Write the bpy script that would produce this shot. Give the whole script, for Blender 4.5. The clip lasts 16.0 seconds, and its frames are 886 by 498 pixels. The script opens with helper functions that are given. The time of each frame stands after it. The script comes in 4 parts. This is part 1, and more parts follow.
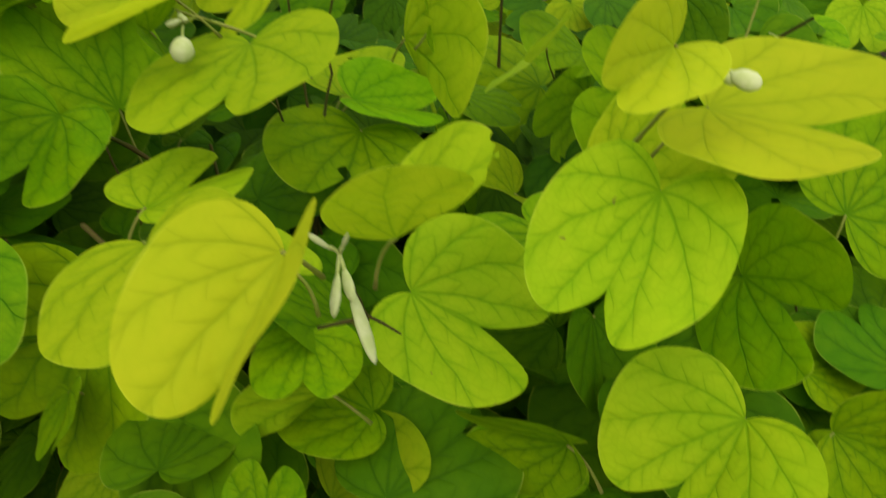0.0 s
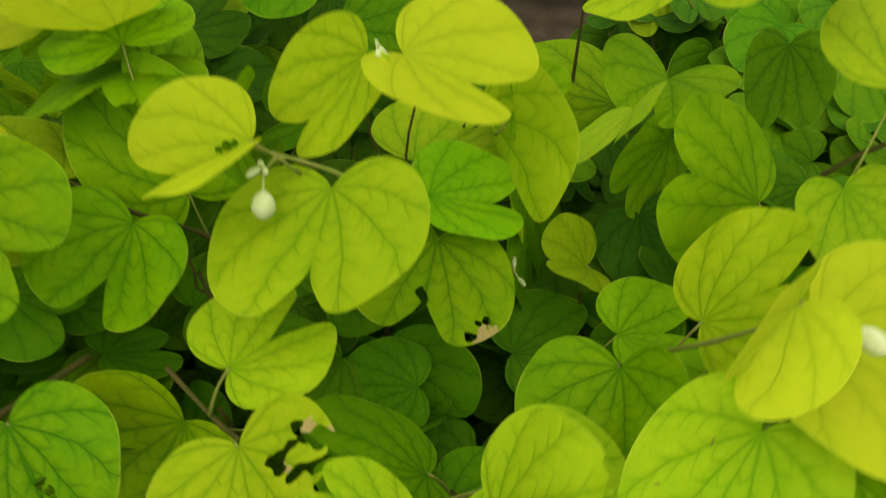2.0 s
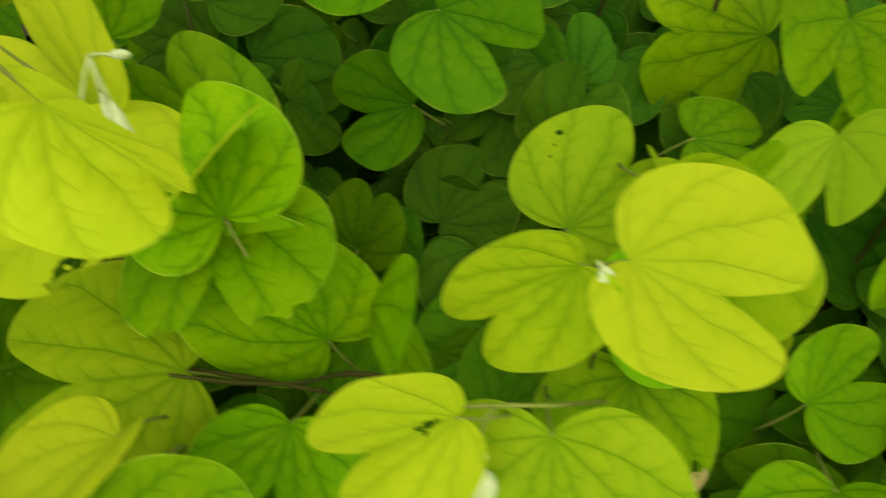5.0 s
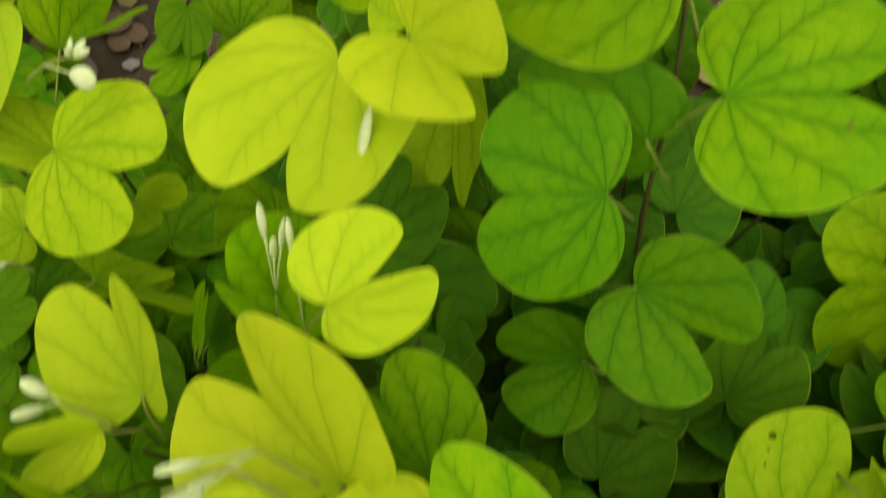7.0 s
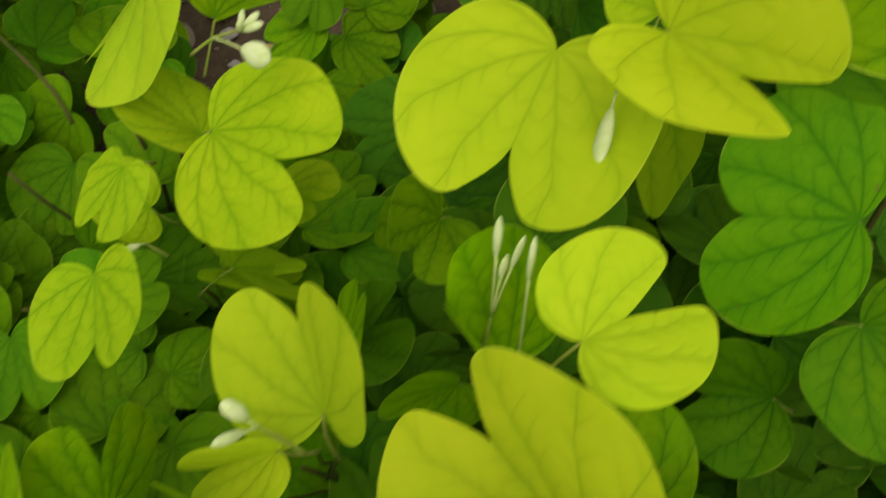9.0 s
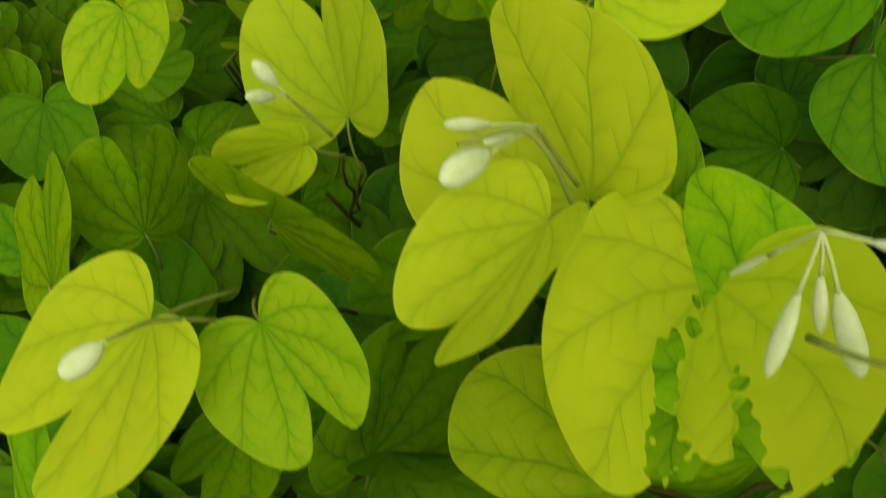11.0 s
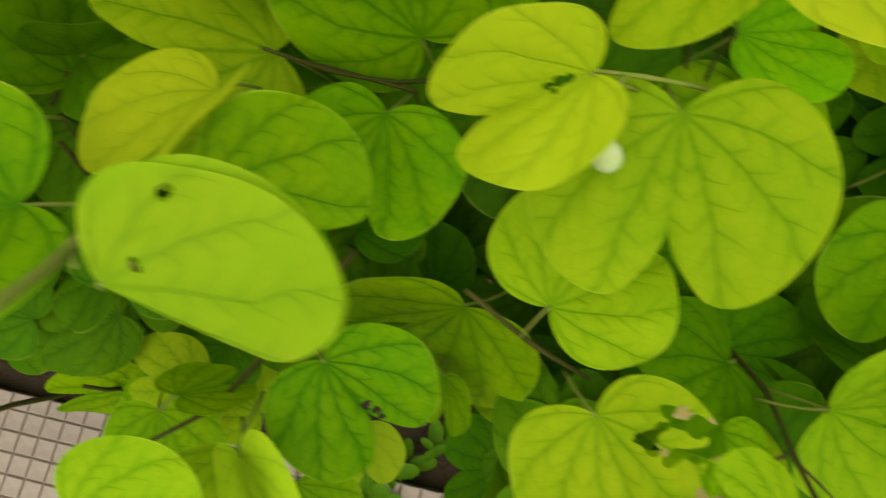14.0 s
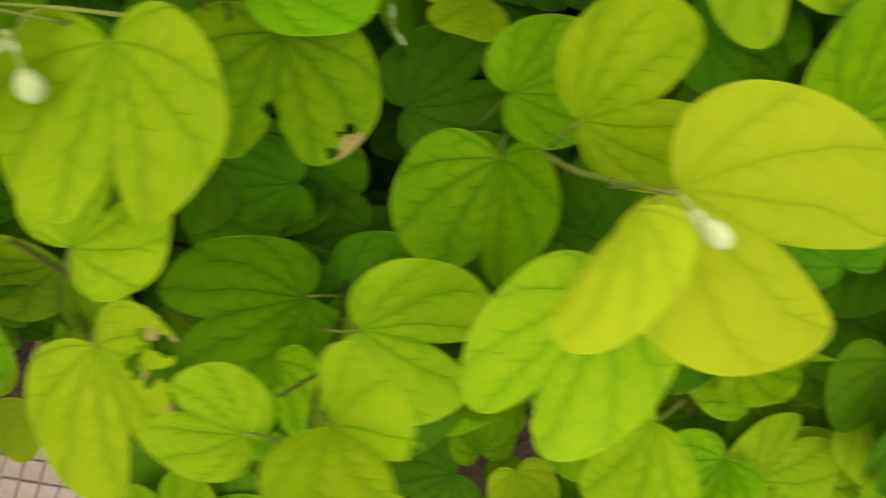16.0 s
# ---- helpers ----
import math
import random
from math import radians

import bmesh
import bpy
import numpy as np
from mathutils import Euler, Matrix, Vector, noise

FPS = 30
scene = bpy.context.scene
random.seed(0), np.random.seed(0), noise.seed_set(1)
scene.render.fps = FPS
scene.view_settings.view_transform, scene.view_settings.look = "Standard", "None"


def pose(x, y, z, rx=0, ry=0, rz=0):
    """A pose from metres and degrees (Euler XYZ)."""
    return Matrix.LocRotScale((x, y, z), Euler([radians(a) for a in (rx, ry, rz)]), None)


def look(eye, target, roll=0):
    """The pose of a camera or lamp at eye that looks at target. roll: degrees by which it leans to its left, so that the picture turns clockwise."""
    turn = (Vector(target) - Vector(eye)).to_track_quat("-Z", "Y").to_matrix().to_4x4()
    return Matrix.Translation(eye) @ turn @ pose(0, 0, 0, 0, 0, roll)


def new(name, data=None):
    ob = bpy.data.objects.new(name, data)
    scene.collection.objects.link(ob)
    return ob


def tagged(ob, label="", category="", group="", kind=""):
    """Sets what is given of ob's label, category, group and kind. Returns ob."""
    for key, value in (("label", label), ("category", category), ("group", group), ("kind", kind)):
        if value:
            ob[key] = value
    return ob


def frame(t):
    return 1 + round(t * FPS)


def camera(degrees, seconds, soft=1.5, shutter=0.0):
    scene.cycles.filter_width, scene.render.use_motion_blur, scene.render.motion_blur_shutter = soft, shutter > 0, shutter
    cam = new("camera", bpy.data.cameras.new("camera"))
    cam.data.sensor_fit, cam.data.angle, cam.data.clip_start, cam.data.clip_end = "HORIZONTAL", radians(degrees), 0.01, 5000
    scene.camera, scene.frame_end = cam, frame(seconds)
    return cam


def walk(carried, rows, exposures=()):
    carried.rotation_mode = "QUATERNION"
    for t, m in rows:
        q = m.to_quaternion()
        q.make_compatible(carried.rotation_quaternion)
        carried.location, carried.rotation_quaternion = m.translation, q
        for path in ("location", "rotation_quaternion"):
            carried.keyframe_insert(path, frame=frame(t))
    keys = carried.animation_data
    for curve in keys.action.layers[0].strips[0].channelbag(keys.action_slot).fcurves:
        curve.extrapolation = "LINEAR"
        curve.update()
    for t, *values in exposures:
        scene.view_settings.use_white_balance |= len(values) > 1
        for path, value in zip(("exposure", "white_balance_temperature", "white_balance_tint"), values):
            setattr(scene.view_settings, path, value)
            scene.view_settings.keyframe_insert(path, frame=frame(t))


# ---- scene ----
# ---------------------------------------------------------------- camera
cam = camera(64.18, 16.0, soft=1.2, shutter=0.8)
ROWS = [
    (0.0, 0.0000, 0.0000, 0.6800, 60.04, 0.07, -0.02),
    (0.5, -0.0127, 0.0011, 0.7080, 61.11, -0.26, 1.53),
    (1.0, -0.0318, 0.0158, 0.7326, 59.44, 0.07, 2.22),
    (1.5, -0.0351, 0.0712, 0.7544, 55.60, 0.05, 2.46),
    (2.0, -0.0393, 0.1225, 0.8322, 48.88, -0.54, 3.57),
    (2.5, -0.0375, 0.1411, 0.9506, 42.53, -0.76, 4.48),
    (3.0, -0.0384, 0.1776, 1.0233, 33.00, -0.33, 5.16),
    (3.2, -0.0344, 0.1906, 1.0117, 32.20, -0.12, 5.09),
    (5.3, -0.2191, 0.4293, 0.9474, 24.81, 2.86, -2.07),
    (5.5, -0.2498, 0.4258, 0.9552, 26.46, 2.36, -1.96),
    (6.0, -0.2990, 0.4922, 0.9574, 26.68, 1.87, -2.04),
    (6.5, -0.3389, 0.5504, 0.9756, 26.28, 0.78, -2.30),
    (7.0, -0.3415, 0.6215, 1.0022, 27.43, -0.38, -1.35),
    (7.5, -0.3558, 0.6635, 1.0349, 29.84, -0.87, -1.72),
    (8.0, -0.4132, 0.6916, 1.0068, 28.92, -0.20, -0.63),
    (8.5, -0.4365, 0.6994, 0.9740, 27.16, -0.07, 1.34),
    (9.0, -0.4544, 0.6655, 0.9628, 25.77, 0.44, 3.02),
    (9.2, -0.4645, 0.6482, 0.9585, 25.42, 0.55, 2.59),
    (11.3, -0.4414, 0.5306, 0.9260, 17.15, 1.39, 4.14),
    (11.5, -0.4336, 0.5182, 0.9186, 16.76, 1.04, 3.66),
    (12.0, -0.4158, 0.4717, 0.8970, 15.73, 0.81, 2.33),
    (12.5, -0.4067, 0.4298, 0.8849, 14.54, -0.13, 1.54),
    (13.0, -0.3863, 0.3761, 0.9033, 14.16, 1.28, 2.68),
    (13.5, -0.2965, 0.3469, 0.9010, 14.36, 2.38, 3.09),
    (14.0, -0.2328, 0.3344, 0.8922, 13.76, 2.31, 2.03),
    (14.5, -0.1581, 0.3235, 0.8914, 13.28, 3.71, 1.57),
    (15.0, -0.1137, 0.3109, 0.8880, 13.47, 3.60, 1.10),
    (15.5, -0.0489, 0.2986, 0.8867, 14.03, 2.90, -0.03),
    (16.0, 0.0466, 0.2871, 0.8819, 14.31, 2.23, -2.04),
]
EXPOSURES = [(0.0, 0.64, 6500, 10), (1.5, 0.74, 6500, 9), (3.0, 0.75, 6500, 7), (5.5, 0.86, 6500, 3), (6.0, 0.84, 6500, 3), (7.0, 0.86, 6500, 9), (8.5, 0.62, 6500, 9), (9.0, 0.64, 6500, 7), (11.5, 0.58, 6500, 4), (12.0, 0.60, 6500, 0), (12.5, 0.46, 6500, -6), (13.0, 0.60, 6500, -4), (13.5, 0.68, 6500, 2), (14.0, 0.64, 6500, 1), (14.5, 0.70, 6500, 3), (15.0, 0.75, 6500, 6), (16.0, 0.78, 6500, 10)]
walk(cam, [(t, pose(x, y, z, rx, ry, rz)) for t, x, y, z, rx, ry, rz in ROWS], EXPOSURES)

import itertools

# ---------------------------------------------------------------- light
world = bpy.data.worlds.new("world")
scene.world = world
world.use_nodes = True
wn = world.node_tree.nodes
sky = wn.new("ShaderNodeTexSky")
sky.sky_type = "NISHITA"
sky.sun_disc = False
sky.sun_elevation = radians(62)
sky.sun_rotation = radians(200)
sky.dust_density = 3.0
world.node_tree.links.new(sky.outputs["Color"], wn["Background"].inputs["Color"])
wn["Background"].inputs["Strength"].default_value = 0.066

sun_data = bpy.data.lights.new("sun", "SUN")
sun_data.energy = 2.6
sun_data.angle = radians(120)
sun_data.color = (1.0, 0.965, 0.86)
sun = new("sun", sun_data)
sun.matrix_world = look((0.2, -0.7, 2.5), (0, 0, 0))


# ---------------------------------------------------------------- materials
class Nodes:
    """A short way to write a node tree."""

    def __init__(self, name):
        self.mat = bpy.data.materials.new(name)
        self.mat.use_nodes = True
        self.tree = self.mat.node_tree
        self.tree.nodes.clear()
        self.out = self.tree.nodes.new("ShaderNodeOutputMaterial")

    def put(self, socket, value):
        if isinstance(value, bpy.types.NodeSocket):
            self.tree.links.new(value, socket)
        else:
            socket.default_value = value

    def node(self, kind, out=0, **ins):
        n = self.tree.nodes.new(kind)
        for key, value in ins.items():
            self.put(n.inputs[key.replace("_", " ")], value)
        return n.outputs[out]

    def math(self, op, a, b=0.0, c=0.0):
        n = self.tree.nodes.new("ShaderNodeMath")
        n.operation = op
        for k, value in enumerate((a, b, c)):
            self.put(n.inputs[k], value)
        return n.outputs[0]

    def step(self, value, low, high, a=0.0, b=1.0):
        n = self.tree.nodes.new("ShaderNodeMapRange")
        n.interpolation_type = "SMOOTHSTEP"
        for k, v in enumerate((value, low, high, a, b)):
            self.put(n.inputs[k], v)
        return n.outputs[0]

    def mix(self, fac, a, b, blend="MIX"):
        n = self.tree.nodes.new("ShaderNodeMix")
        n.data_type, n.blend_type = "RGBA", blend
        self.put(n.inputs[0], fac)
        self.put(n.inputs[6], a)
        self.put(n.inputs[7], b)
        return n.outputs[2]

    def noise(self, vector, scale, detail=3.0, rough=0.55):
        n = self.tree.nodes.new("ShaderNodeTexNoise")
        self.put(n.inputs["Vector"], vector)
        n.inputs["Scale"].default_value, n.inputs["Detail"].default_value = scale, detail
        n.inputs["Roughness"].default_value = rough
        return n.outputs["Fac"]

    def coord(self, which="Object"):
        return self.tree.nodes.new("ShaderNodeTexCoord").outputs[which]

    def bump(self, height, strength, distance):
        return self.node("ShaderNodeBump", Height=height, Strength=strength, Distance=distance)

    def surface(self, shader):
        self.tree.links.new(shader, self.out.inputs["Surface"])
        return self.mat


def rgb(r, g, b):
    return (r, g, b, 1.0)


def leaf_material(name, blade, warm, vein, depth, clear=0.38, fine=1.0):
    """A bauhinia leaf: veins that fan out from the stalk, side veins that arch off them, a faint net and a pale rim."""
    n = Nodes(name)
    sep = n.tree.nodes.new("ShaderNodeSeparateXYZ")
    uv = n.node("ShaderNodeUVMap")
    uv.node.uv_map = "UVMap"
    rim_uv = n.node("ShaderNodeUVMap")
    rim_uv.node.uv_map = "Rim"
    n.put(sep.inputs[0], uv)
    rand = n.tree.nodes.new("ShaderNodeObjectInfo").outputs["Random"]
    shifted = n.node("ShaderNodeVectorMath", Vector=uv)
    shifted.node.operation = "ADD"
    n.put(shifted.node.inputs[1], n.node("ShaderNodeCombineXYZ", X=n.math("MULTIPLY", rand, 37.0), Y=n.math("MULTIPLY", rand, 91.0)))
    wob = n.math("MULTIPLY", n.math("SUBTRACT", n.noise(shifted, 1.7, 1.0), 0.5), 0.22)
    x, y = n.math("ABSOLUTE", sep.outputs[0]), sep.outputs[1]
    r = n.math("SQRT", n.math("ADD", n.math("MULTIPLY", x, x), n.math("MULTIPLY", y, y)))
    th = n.math("ADD", n.math("ARCTAN2", x, y), n.math("MULTIPLY", wob, n.math("MINIMUM", r, 1.0)))
    q = n.math("DIVIDE", th, n.math("SUBTRACT", 1.0, n.math("MULTIPLY", r, 0.2)))
    near = gap = None
    count = n.math("MULTIPLY", n.math("SIGN", sep.outputs[0]), 0.27)
    for angle, strong in ((0.0, 1.0), (0.40, 1.0), (0.93, 0.9), (1.5, 0.7), (2.2, 0.5)):
        d = n.math("ABSOLUTE", n.math("SUBTRACT", q, angle))
        count = n.math("ADD", count, n.math("MULTIPLY", n.math("GREATER_THAN", q, angle), 0.43))
        near = d if near is None else n.math("MINIMUM", near, d)
        g = n.math("DIVIDE", n.math("MULTIPLY", d, r), strong)
        gap = g if gap is None else n.math("MINIMUM", gap, g)
    wide = n.math("MAXIMUM", n.math("SUBTRACT", 0.034, n.math("MULTIPLY", r, 0.014)), 0.013)
    main = n.step(gap, n.math("MULTIPLY", wide, 0.1), wide, 1.0, 0.0)
    halo = n.step(gap, 0.0, 0.15, 1.0, 0.0)
    off = n.math("MULTIPLY", near, r)
    drift = n.math("MULTIPLY", n.noise(shifted, 1.3, 0.0), 1.6)
    arch = n.math("ADD", n.math("MULTIPLY", off, 4.2), n.math("MULTIPLY", n.math("MULTIPLY", off, off), -3.0))
    phase = n.math("ADD", n.math("SUBTRACT", n.math("MULTIPLY", r, 4.4), arch), n.math("ADD", drift, count))
    side_gap = n.math("ABSOLUTE", n.math("SUBTRACT", n.math("FRACT", phase), 0.5))
    fade = n.math("MULTIPLY", n.step(r, 0.15, 0.4), n.step(off, 0.04, 0.30, 1.0, 0.12))
    side = n.math("MULTIPLY", n.step(side_gap, 0.0, 0.062, 1.0, 0.0), fade)
    side_halo = n.math("MULTIPLY", n.step(side_gap, 0.0, 0.32, 1.0, 0.0), fade)
    vor = n.tree.nodes.new("ShaderNodeTexVoronoi")
    vor.feature = "DISTANCE_TO_EDGE"
    vor.inputs["Scale"].default_value = 9.0
    n.put(vor.inputs["Vector"], shifted)
    net = n.step(vor.outputs["Distance"], 0.0, 0.12, 1.0, 0.0)
    patch = n.step(n.noise(shifted, 1.2, 2.0), 0.35, 0.68)
    mottle = n.step(n.noise(shifted, 6.0, 3.0), 0.3, 0.75)
    base = n.mix(n.math("ADD", n.math("MULTIPLY", patch, 0.6), n.math("MULTIPLY", mottle, 0.4)), blade, warm)
    greener = n.math("MINIMUM", n.math("ADD", n.math("MULTIPLY", halo, 0.32), n.math("MULTIPLY", side_halo, 0.22)), 0.6)
    base = n.mix(n.math("MULTIPLY", greener, depth), base, vein)
    lines = n.math("MINIMUM", n.math("ADD", n.math("ADD", n.math("MULTIPLY", main, 0.72), n.math("MULTIPLY", side, 0.38 * fine)), n.math("MULTIPLY", net, 0.13 * fine)), 0.85)
    base = n.mix(n.math("MULTIPLY", lines, depth), base, vein)
    hsv = n.tree.nodes.new("ShaderNodeHueSaturation")
    n.put(hsv.inputs["Hue"], n.step(rand, 0.0, 1.0, 0.490, 0.508))
    n.put(hsv.inputs["Value"], n.step(n.math("FRACT", n.math("MULTIPLY", rand, 7.31)), 0.0, 1.0, 0.86, 1.10))
    n.put(hsv.inputs["Color"], base)
    spots = n.step(n.noise(shifted, 7.0, 1.0), 0.76, 0.79)
    colour = n.mix(n.math("MULTIPLY", spots, n.step(rand, 0.6, 1.0, 0.0, 0.7)), hsv.outputs[0], rgb(0.16, 0.10, 0.03))
    edge = n.tree.nodes.new("ShaderNodeSeparateXYZ")
    n.put(edge.inputs[0], rim_uv)
    colour = n.mix(n.math("MULTIPLY", n.step(edge.outputs[0], 0.978, 0.998, 0.0, 0.5), n.step(n.noise(shifted, 1.5, 1.0), 0.4, 0.65)), colour, n.mix(0.5, warm, rgb(0.75, 0.78, 0.10)))
    puff = n.math("ADD", n.math("MULTIPLY", halo, 0.5), n.math("MULTIPLY", side_halo, 0.35))
    relief = n.math("SUBTRACT", n.math("MULTIPLY", n.noise(shifted, 9.0), 0.3), n.math("ADD", n.math("ADD", n.math("MULTIPLY", main, 0.6), n.math("MULTIPLY", side, 0.4)), puff))
    skin = n.node("ShaderNodeBsdfPrincipled", Base_Color=colour, Roughness=0.6, Normal=n.bump(relief, 0.45, 0.0016))
    skin.node.inputs["Specular IOR Level"].default_value = 0.05
    glow = n.node("ShaderNodeBsdfTranslucent", Color=n.mix(0.35, colour, warm))
    both = n.tree.nodes.new("ShaderNodeMixShader")
    both.inputs[0].default_value = clear
    n.tree.links.new(skin, both.inputs[1])
    n.tree.links.new(glow, both.inputs[2])
    return n.surface(both.outputs[0])


def plain_material(name, colour, other, scale, rough=0.7, bump=0.3, distance=0.002, which="Object", clear=0.0):
    """Two colours in patches, with fine grain and relief."""
    n = Nodes(name)
    at = n.coord(which)
    big, fine = n.noise(at, scale), n.noise(at, scale * 7.0, 5.0)
    c = n.mix(n.step(big, 0.3, 0.7), colour, other)
    c = n.mix(n.math("MULTIPLY", fine, 0.35), c, n.mix(0.6, c, rgb(0.02, 0.016, 0.01)))
    skin = n.node("ShaderNodeBsdfPrincipled", Base_Color=c, Roughness=rough, Normal=n.bump(n.math("ADD", fine, big), bump, distance))
    skin.node.inputs["Specular IOR Level"].default_value = 0.12
    if clear:
        both = n.tree.nodes.new("ShaderNodeMixShader")
        both.inputs[0].default_value = clear
        n.tree.links.new(skin, both.inputs[1])
        n.tree.links.new(n.node("ShaderNodeBsdfTranslucent", Color=c), both.inputs[2])
        skin = both.outputs[0]
    return n.surface(skin)


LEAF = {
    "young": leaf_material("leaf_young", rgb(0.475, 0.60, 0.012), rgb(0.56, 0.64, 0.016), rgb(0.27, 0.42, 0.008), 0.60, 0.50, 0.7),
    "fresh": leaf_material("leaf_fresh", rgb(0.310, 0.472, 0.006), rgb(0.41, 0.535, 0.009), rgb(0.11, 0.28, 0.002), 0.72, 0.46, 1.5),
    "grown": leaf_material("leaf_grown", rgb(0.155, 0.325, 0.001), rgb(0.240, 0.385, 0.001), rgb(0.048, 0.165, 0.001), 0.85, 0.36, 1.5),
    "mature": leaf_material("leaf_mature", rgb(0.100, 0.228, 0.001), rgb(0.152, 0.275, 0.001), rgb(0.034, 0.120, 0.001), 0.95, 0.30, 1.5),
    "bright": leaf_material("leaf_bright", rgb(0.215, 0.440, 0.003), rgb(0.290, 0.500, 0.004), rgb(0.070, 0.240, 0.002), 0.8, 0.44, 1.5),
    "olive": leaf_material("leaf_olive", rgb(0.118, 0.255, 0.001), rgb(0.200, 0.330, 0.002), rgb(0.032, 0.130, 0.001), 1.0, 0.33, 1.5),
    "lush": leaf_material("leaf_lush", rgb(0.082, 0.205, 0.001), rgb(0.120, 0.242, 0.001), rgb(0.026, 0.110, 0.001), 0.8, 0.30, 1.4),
    # Two dark greens: older leaves, and shade inside the hedge put into the colour.
    "old_shaded": leaf_material("leaf_old_shaded", rgb(0.060, 0.165, 0.001), rgb(0.092, 0.20, 0.001), rgb(0.025, 0.095, 0.001), 0.7, 0.22),
    "deep": leaf_material("leaf_deep_shade", rgb(0.036, 0.112, 0.002), rgb(0.055, 0.135, 0.002), rgb(0.016, 0.060, 0.002), 0.7, 0.15),
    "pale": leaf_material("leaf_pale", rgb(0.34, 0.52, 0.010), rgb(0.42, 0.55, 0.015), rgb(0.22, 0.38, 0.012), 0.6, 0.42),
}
TWIG = plain_material("twig_bark", rgb(0.048, 0.058, 0.006), rgb(0.070, 0.056, 0.010), 60.0, 0.8)
STALK = plain_material("green_stalk", rgb(0.17, 0.23, 0.02), rgb(0.22, 0.22, 0.04), 90.0, 0.6)
BUD = plain_material("pale_bud", rgb(0.52, 0.60, 0.22), rgb(0.64, 0.68, 0.34), 120.0, 0.7, 0.2, 0.0006, clear=0.2)
SOIL = plain_material("soil", rgb(0.050, 0.034, 0.018), rgb(0.100, 0.067, 0.040), 9.0, 0.95, 0.9, 0.012)
LITTER = plain_material("dry_leaf", rgb(0.22, 0.145, 0.085), rgb(0.12, 0.075, 0.04), 30.0, 0.85, 0.4, clear=0.1)
STONE = plain_material("stone", rgb(0.40, 0.35, 0.31), rgb(0.28, 0.24, 0.21), 40.0, 0.9, 0.5)
TILE = plain_material("cement_tile", rgb(0.50, 0.385, 0.315), rgb(0.41, 0.315, 0.255), 22.0, 0.85, 0.35, 0.001)
GROUT = plain_material("grout", rgb(0.40, 0.31, 0.25), rgb(0.30, 0.235, 0.185), 30.0, 0.95, 0.5)
WEED = plain_material("weed_leaf", rgb(0.085, 0.215, 0.002), rgb(0.13, 0.27, 0.003), 50.0, 0.6, 0.2, 0.0008, clear=0.25)


# ---------------------------------------------------------------- helpers for meshes
def mesh_of(name, bm, *mats, smooth=True):
    data = bpy.data.meshes.new(name)
    bm.normal_update()
    bm.to_mesh(data)
    bm.free()
    for m in mats:
        data.materials.append(m)
    if smooth:
        data.shade_smooth()
    return data


def part(name, bm, material, parent, label=""):
    ob = new(name, mesh_of(name, bm, material))
    ob.parent = parent
    return tagged(ob, label)


def tube(bm, points, radii, sides=7):
    """A tapered tube along points, closed at both ends."""
    points = [Vector(p) for p in points]
    rings = []
    for i, p in enumerate(points):
        way = (points[min(i + 1, len(points) - 1)] - points[max(i - 1, 0)]).normalized()
        a = way.orthogonal().normalized() if i == 0 else (side - way * side.dot(way)).normalized()
        side = a
        b = way.cross(a)
        rings.append([bm.verts.new(p + radii[i] * (math.cos(k * math.tau / sides) * a + math.sin(k * math.tau / sides) * b)) for k in range(sides)])
    for r0, r1 in zip(rings, rings[1:]):
        for k in range(sides):
            bm.faces.new((r0[k], r0[(k + 1) % sides], r1[(k + 1) % sides], r1[k]))
    bm.faces.new(rings[0][::-1])
    bm.faces.new(rings[-1])


def arc(a, b, sag, steps):
    """Points on a bow from a to b."""
    a, b = Vector(a), Vector(b)
    return [a.lerp(b, k / steps) + Vector(sag) * (4 * (k / steps) * (1 - k / steps)) for k in range(steps + 1)]


# ---------------------------------------------------------------- the leaf
HALF = [(0.0, 0.0), (0.08, -0.11), (0.24, -0.22), (0.45, -0.27), (0.67, -0.20), (0.85, -0.02), (0.96, 0.24), (1.0, 0.52), (0.97, 0.80), (0.87, 1.06), (0.71, 1.28), (0.50, 1.42), (0.30, 1.42), (0.14, 1.27), (0.04, 1.12), (0.0, 1.0)]


def smooth_line(points, steps):
    """A curve through points."""
    out = []
    for k in range(len(points) - 1):
        p0, p1, p2, p3 = (Vector(points[min(max(k + j, 0), len(points) - 1)]) for j in (-1, 0, 1, 2))
        for i in range(steps):
            t = i / steps
            p = 0.5 * (2 * p1 + (p2 - p0) * t + (2 * p0 - 5 * p1 + 4 * p2 - p3) * t * t + (3 * p1 - p0 - 3 * p2 + p3) * t * t * t)
            out.append((p.x, p.y))
    return out + [tuple(points[-1])]


